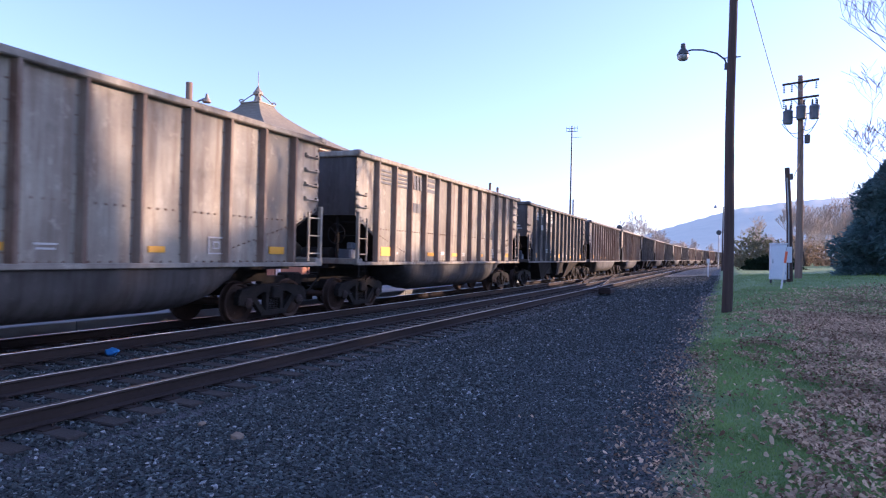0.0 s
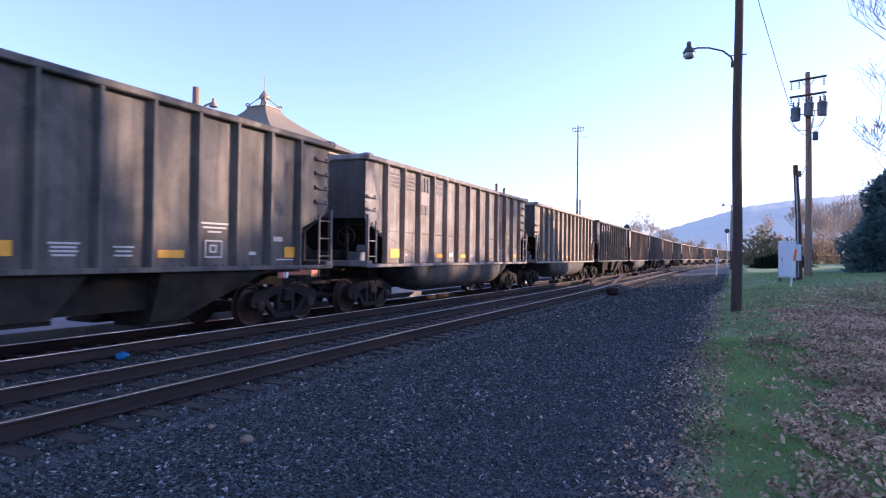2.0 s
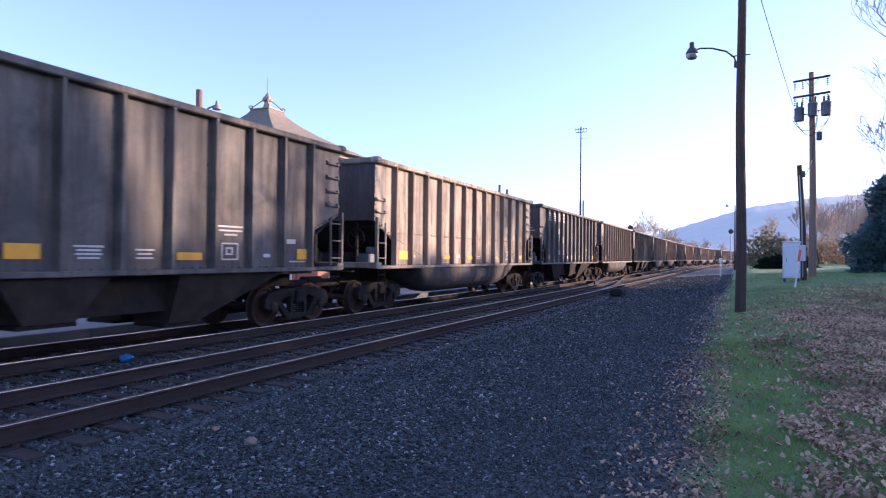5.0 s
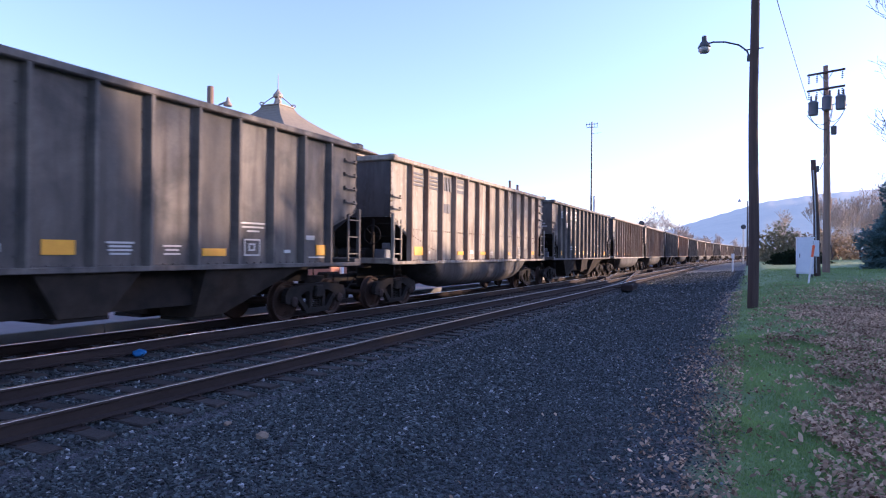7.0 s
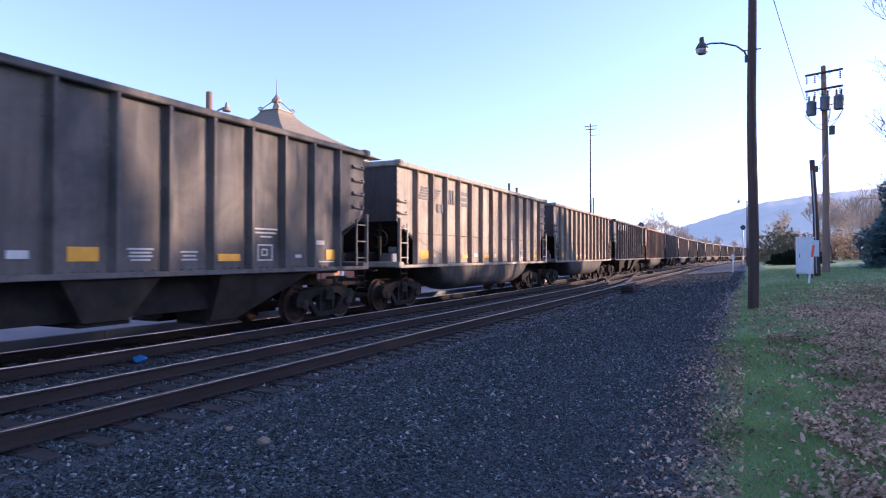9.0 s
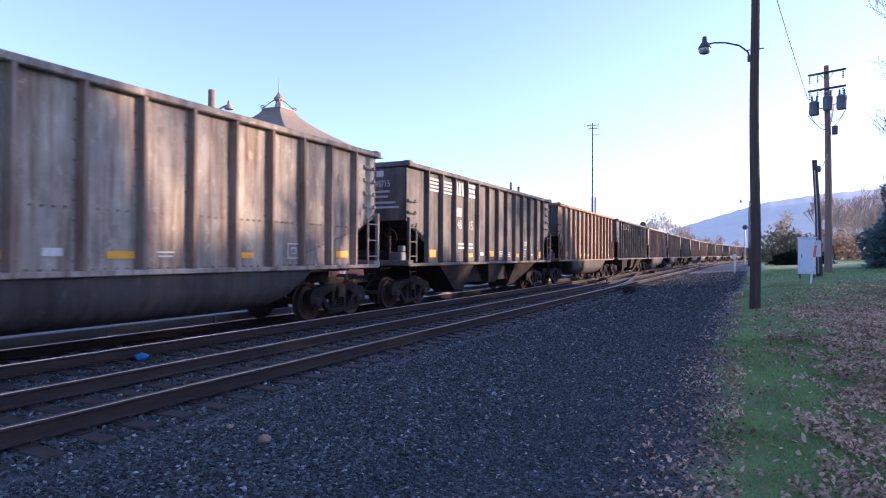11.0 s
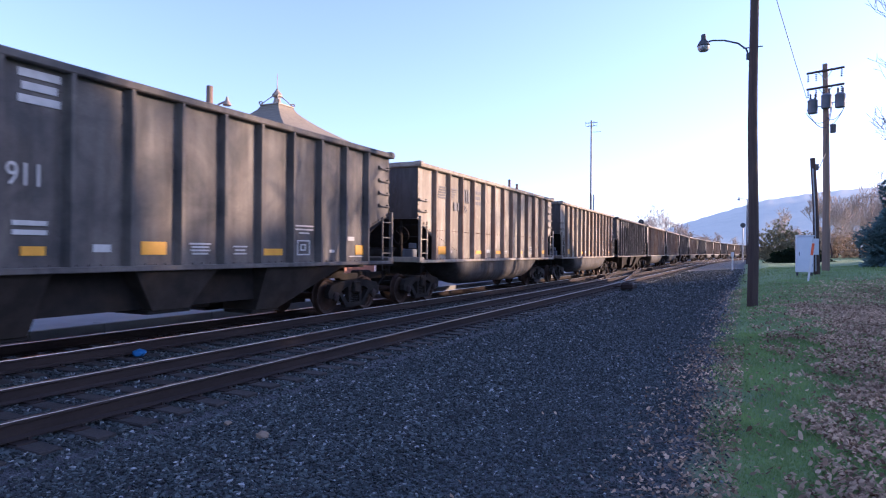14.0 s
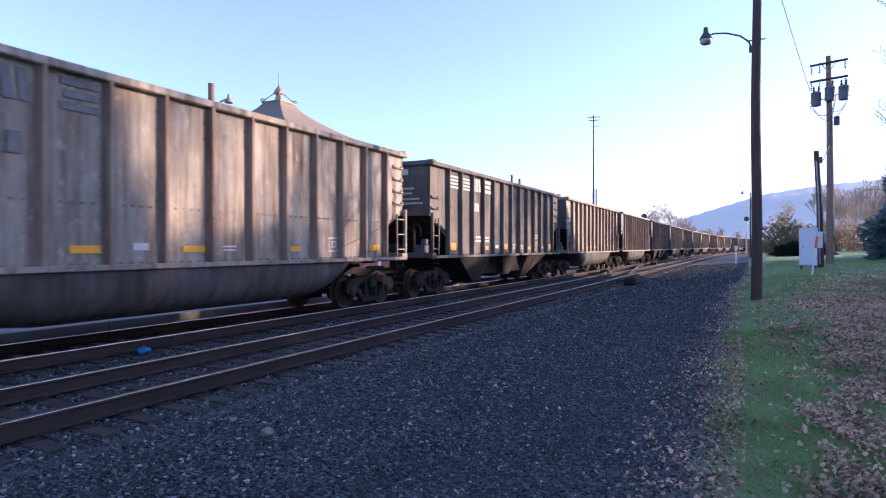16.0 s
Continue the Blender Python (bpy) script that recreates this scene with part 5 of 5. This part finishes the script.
def scatter_stones():
    rng = np.random.default_rng(4)
    block = np.array([(x, y, z) for x in (-1, 1) for y in (-1, 1) for z in (-1, 1)]) * 0.66
    quad = np.array([(0, 1, 3, 2), (4, 6, 7, 5), (0, 4, 5, 1), (2, 3, 7, 6), (0, 2, 6, 4), (1, 5, 7, 3)])
    spots = []
    for x0, x1, y0, y1, count, lo, hi in ((-5.9, -2.6, 2.5, 8, 25000, 0.011, 0.027), (-5.8, -3.0, 8, 16, 14000, 0.015, 0.031), (-2.8, -0.5, 3, 9, 9000, 0.007, 0.016), (-5.8, -3.2, 16, 34, 9000, 0.022, 0.04), (-3.6, -0.5, 3, 8, 18000, 0.007, 0.015), (-3.8, -0.6, 8, 18, 22000, 0.009, 0.02), (-3.4, -0.9, 18, 34, 9000, 0.014, 0.03), (-5.8, -0.6, 33, 70, 14000, 0.03, 0.055),
                                          (-8.5, -5.7, 2.5, 14, 14000, 0.018, 0.034), (-8.5, -5.7, 14, 26, 5000, 0.024, 0.04), (-9.6, -8.3, 4, 20, 6500, 0.02, 0.036), (-11.2, -9.8, 4, 20, 3500, 0.02, 0.036)):
        xs, ys = rng.uniform(x0, x1, count), rng.uniform(y0, y1, count)
        spots.append(np.stack([xs, ys, rng.uniform(lo, hi, count)], -1))
    p = np.concatenate(spots)
    p[:, 0] += rng.normal(0, 0.25, len(p)) * ((p[:, 0] > -4) | (rng.random(len(p)) < 0.3))
    p[:, 1] += rng.normal(0, 0.6, len(p))
    on_tie = ((p[:, 0] > -8.35) & (p[:, 0] < -5.72) | (p[:, 0] > -11.8) & (p[:, 0] < -9.15)) & (np.mod(p[:, 1] + 8.0 + 0.13, 0.508) < 0.27)
    p = p[~on_tie]
    m = len(p)
    v = block[None] * rng.uniform(0.35, 1.4, (m, 8, 3)) * np.stack([rng.uniform(0.7, 1.5, m), rng.uniform(0.7, 1.4, m), rng.uniform(0.5, 0.95, m)], -1)[:, None] * p[:, None, 2:3]
    a = rng.random(m) * 6.283
    tip = rng.normal(0, 0.5, m)
    c, s = np.cos(tip)[:, None], np.sin(tip)[:, None]
    v = np.stack([v[..., 0] * c - v[..., 2] * s, v[..., 1], v[..., 0] * s + v[..., 2] * c], -1)
    c, s = np.cos(a)[:, None], np.sin(a)[:, None]
    v = np.stack([v[..., 0] * c - v[..., 1] * s, v[..., 0] * s + v[..., 1] * c, v[..., 2]], -1)
    v += np.stack([p[:, 0], p[:, 1], land(p[:, 0], p[:, 1]) + p[:, 2] * 0.35], -1)[:, None]
    f = (quad[None] + 8 * np.arange(m)[:, None, None]).reshape(-1, 4)
    tagged(new("ballast_stones", raw("ballast_stones", v.reshape(-1, 3), f, STONE)), "grey broken ballast stones along the track", "gravel", kind="stuff")


def patch(x, y):
    """Where the wind has gathered leaves on the lawn."""
    return 0.5 + 0.5 * np.sin(x * 1.1 + 1.9 * np.sin(y * 0.45) + 0.6) * np.sin(y * 0.8 - 0.5 * x) + 0.25 * np.sin(3.1 * x + 2 * y)


def scatter_leaves():
    rng = np.random.default_rng(5)
    out = []
    for x0, x1, y0, y1, count, k in ((0.0, 1.9, 2.6, 9, 27000, 1), (0.0, 4.0, 9, 20, 46000, 1), (0.0, 8, 20, 40, 36000, 1), (-1.9, -0.05, 3, 12, 9000, 2), (-2.0, -0.2, 12, 30, 5000, 2), (-6, -2, 3, 14, 160, 0)):
        x, y = rng.uniform(x0, x1, count), rng.uniform(y0, y1, count)
        keep = rng.random(count) < (np.clip(0.6 * (x - 0.28) / (0.6 + 0.03 * y) + 0.8 * (patch(4.1 * x, 2.3 * y) - 0.58), 0.03, 1) if k == 1 else np.clip(1.15 + x * 0.95, 0.04, 1) ** 1.6)
        if k == 1:
            keep &= rng.random(count) > 0.97 * smooth(20, 29, y - 0.9 * x) + 0.1 * smooth(9, 15, y)
        out.append(np.stack([x[keep], y[keep], rng.uniform(0.010, 0.029, keep.sum()) * (1 + 0.018 * y[keep]) * (0.85 if k == 2 else 1.0)], -1))
    p = np.concatenate(out)
    m = len(p)
    a, t = rng.random(m) * 6.283, rng.normal(0, 0.5, (m, 2))
    shape = np.array([(-1, 0, 0), (-0.45, 0.55, 1), (0.25, 0.62, 1), (1, 0.05, 0), (0.3, -0.6, 1), (-0.4, -0.55, 1)])
    v = np.repeat(shape[None], m, 0) * rng.uniform(0.75, 1.2, (m, 6, 1))
    curl = rng.uniform(-0.25, 0.55, m)[:, None]
    x, y = v[..., 0], v[..., 1]
    z = v[..., 2] * curl + x * t[:, :1] + y * t[:, 1:]
    v = np.stack([x * np.cos(a)[:, None] - y * np.sin(a)[:, None], x * np.sin(a)[:, None] + y * np.cos(a)[:, None], z], -1) * p[:, None, 2:3]
    v += np.stack([p[:, 0], p[:, 1], land(p[:, 0], p[:, 1]) + np.where(p[:, 0] > -0.2, 0.045, 0.012) + 0.3 * p[:, 2]], -1)[:, None]
    f = (np.array([(0, 1, 2, 3), (0, 3, 4, 5)])[None] + 6 * np.arange(m)[:, None, None]).reshape(-1, 4)
    tagged(new("fallen_leaves", raw("fallen_leaves", v.reshape(-1, 3), f, LEAF)), "dry brown fallen leaves scattered over the lawn", "leaves", kind="stuff")


def scatter_grass():
    rng = np.random.default_rng(6)
    out = []
    for x0, x1, y0, y1, count, h in ((-0.4, 1.6, 2.6, 7, 60000, 0.03), (-0.6, 2.8, 7, 14, 60000, 0.042), (-0.6, 5.5, 14, 30, 50000, 0.055), (-0.5, 10, 30, 50, 24000, 0.07)):
        x, y = rng.uniform(x0, x1, count), rng.uniform(y0, y1, count)
        keep = rng.random(count) < smooth(-0.45, 0.05, x + 0.18 * np.sin(y * 2.2) + 0.12 * np.sin(y * 5.3) + 0.3 * smooth(8, 14, y) * 1.0)
        x, y = x[keep], y[keep]
        out.append(np.stack([x, y, h * rng.uniform(0.5, 1.2, len(x))], -1))
    p = np.concatenate(out)
    m = len(p)
    a = rng.random(m) * 6.283
    w = p[:, 2] * 0.09 + 0.0015
    base = np.stack([p[:, 0], p[:, 1], land(p[:, 0], p[:, 1]) - 0.004], -1)
    side = np.stack([np.cos(a) * w, np.sin(a) * w, 0 * a], -1)
    lean = np.stack([rng.normal(0, 0.45, m), rng.normal(0, 0.45, m), np.ones(m)], -1) * p[:, 2:3]
    v = np.stack([base - side, base + side, base + lean], 1).reshape(-1, 3)
    tagged(new("lawn_grass", raw("lawn_grass", v, np.arange(3 * m).reshape(-1, 3), GRASS)), "short green lawn grass among the leaves", "grass", kind="stuff")


scatter_stones()
scatter_leaves()
scatter_grass()


def lump(name, label, category, x, y, z, r, mat, seed):
    bm = bmesh.new()
    bmesh.ops.create_icosphere(bm, subdivisions=2, radius=1.0)
    rl = random.Random(seed)
    for q in bm.verts:
        q.co = Vector((q.co.x * r[0], q.co.y * r[1], q.co.z * r[2])) * rl.uniform(0.8, 1.15)
    ob = new(name, Shape().bm(bm).mesh(name, mat))
    ob.matrix_basis = pose(x, y, z)
    tagged(ob, label, category)


TAN_STONE = plain("tan_stone", (0.2, 0.15, 0.10), (0.27, 0.2, 0.14), 12, 0.9)
BLUE = plain("blue_plastic", (0.03, 0.15, 0.38), (0.05, 0.20, 0.46), 12, 0.5)
lump("stone", "large tan stone lying on the grey ballast", "stone", -4.35, 4.9, ground_z(-4.35, 4.9) + 0.03, (0.075, 0.06, 0.045), TAN_STONE, 1)
lump("stone", "brown stone lying on the grey ballast", "stone", -5.15, 5.25, ground_z(-5.15, 5.25) + 0.03, (0.045, 0.045, 0.03), TAN_STONE, 2)
lump("plastic_scrap", "crumpled blue plastic scrap by the rail", "litter", -9.45, 7.55, -0.16, (0.11, 0.12, 0.07), BLUE, 3)

# ---- what moves ----


def motions():
    """The train rolls by; the wheels of the wagons that come near turn."""
    times = [0.5 * k for k in range(33)]
    for k, car in WAGONS.items():
        walk(car, [(t, wagon_pose(k, t)) for t in times])
        if k > 18:
            continue
        for o in car.children_recursive:
            if o.name.startswith("wheelset"):
                at = o.matrix_basis.translation.copy()
                rows = []
                for f in range(0, 481):
                    t = f / FPS
                    roll = (16.1025 * t - 0.00893 * t * t) / 0.457
                    rows.append((t, pose(at.x, at.y, at.z, math.degrees(roll))))
                walk(o, rows)


motions()
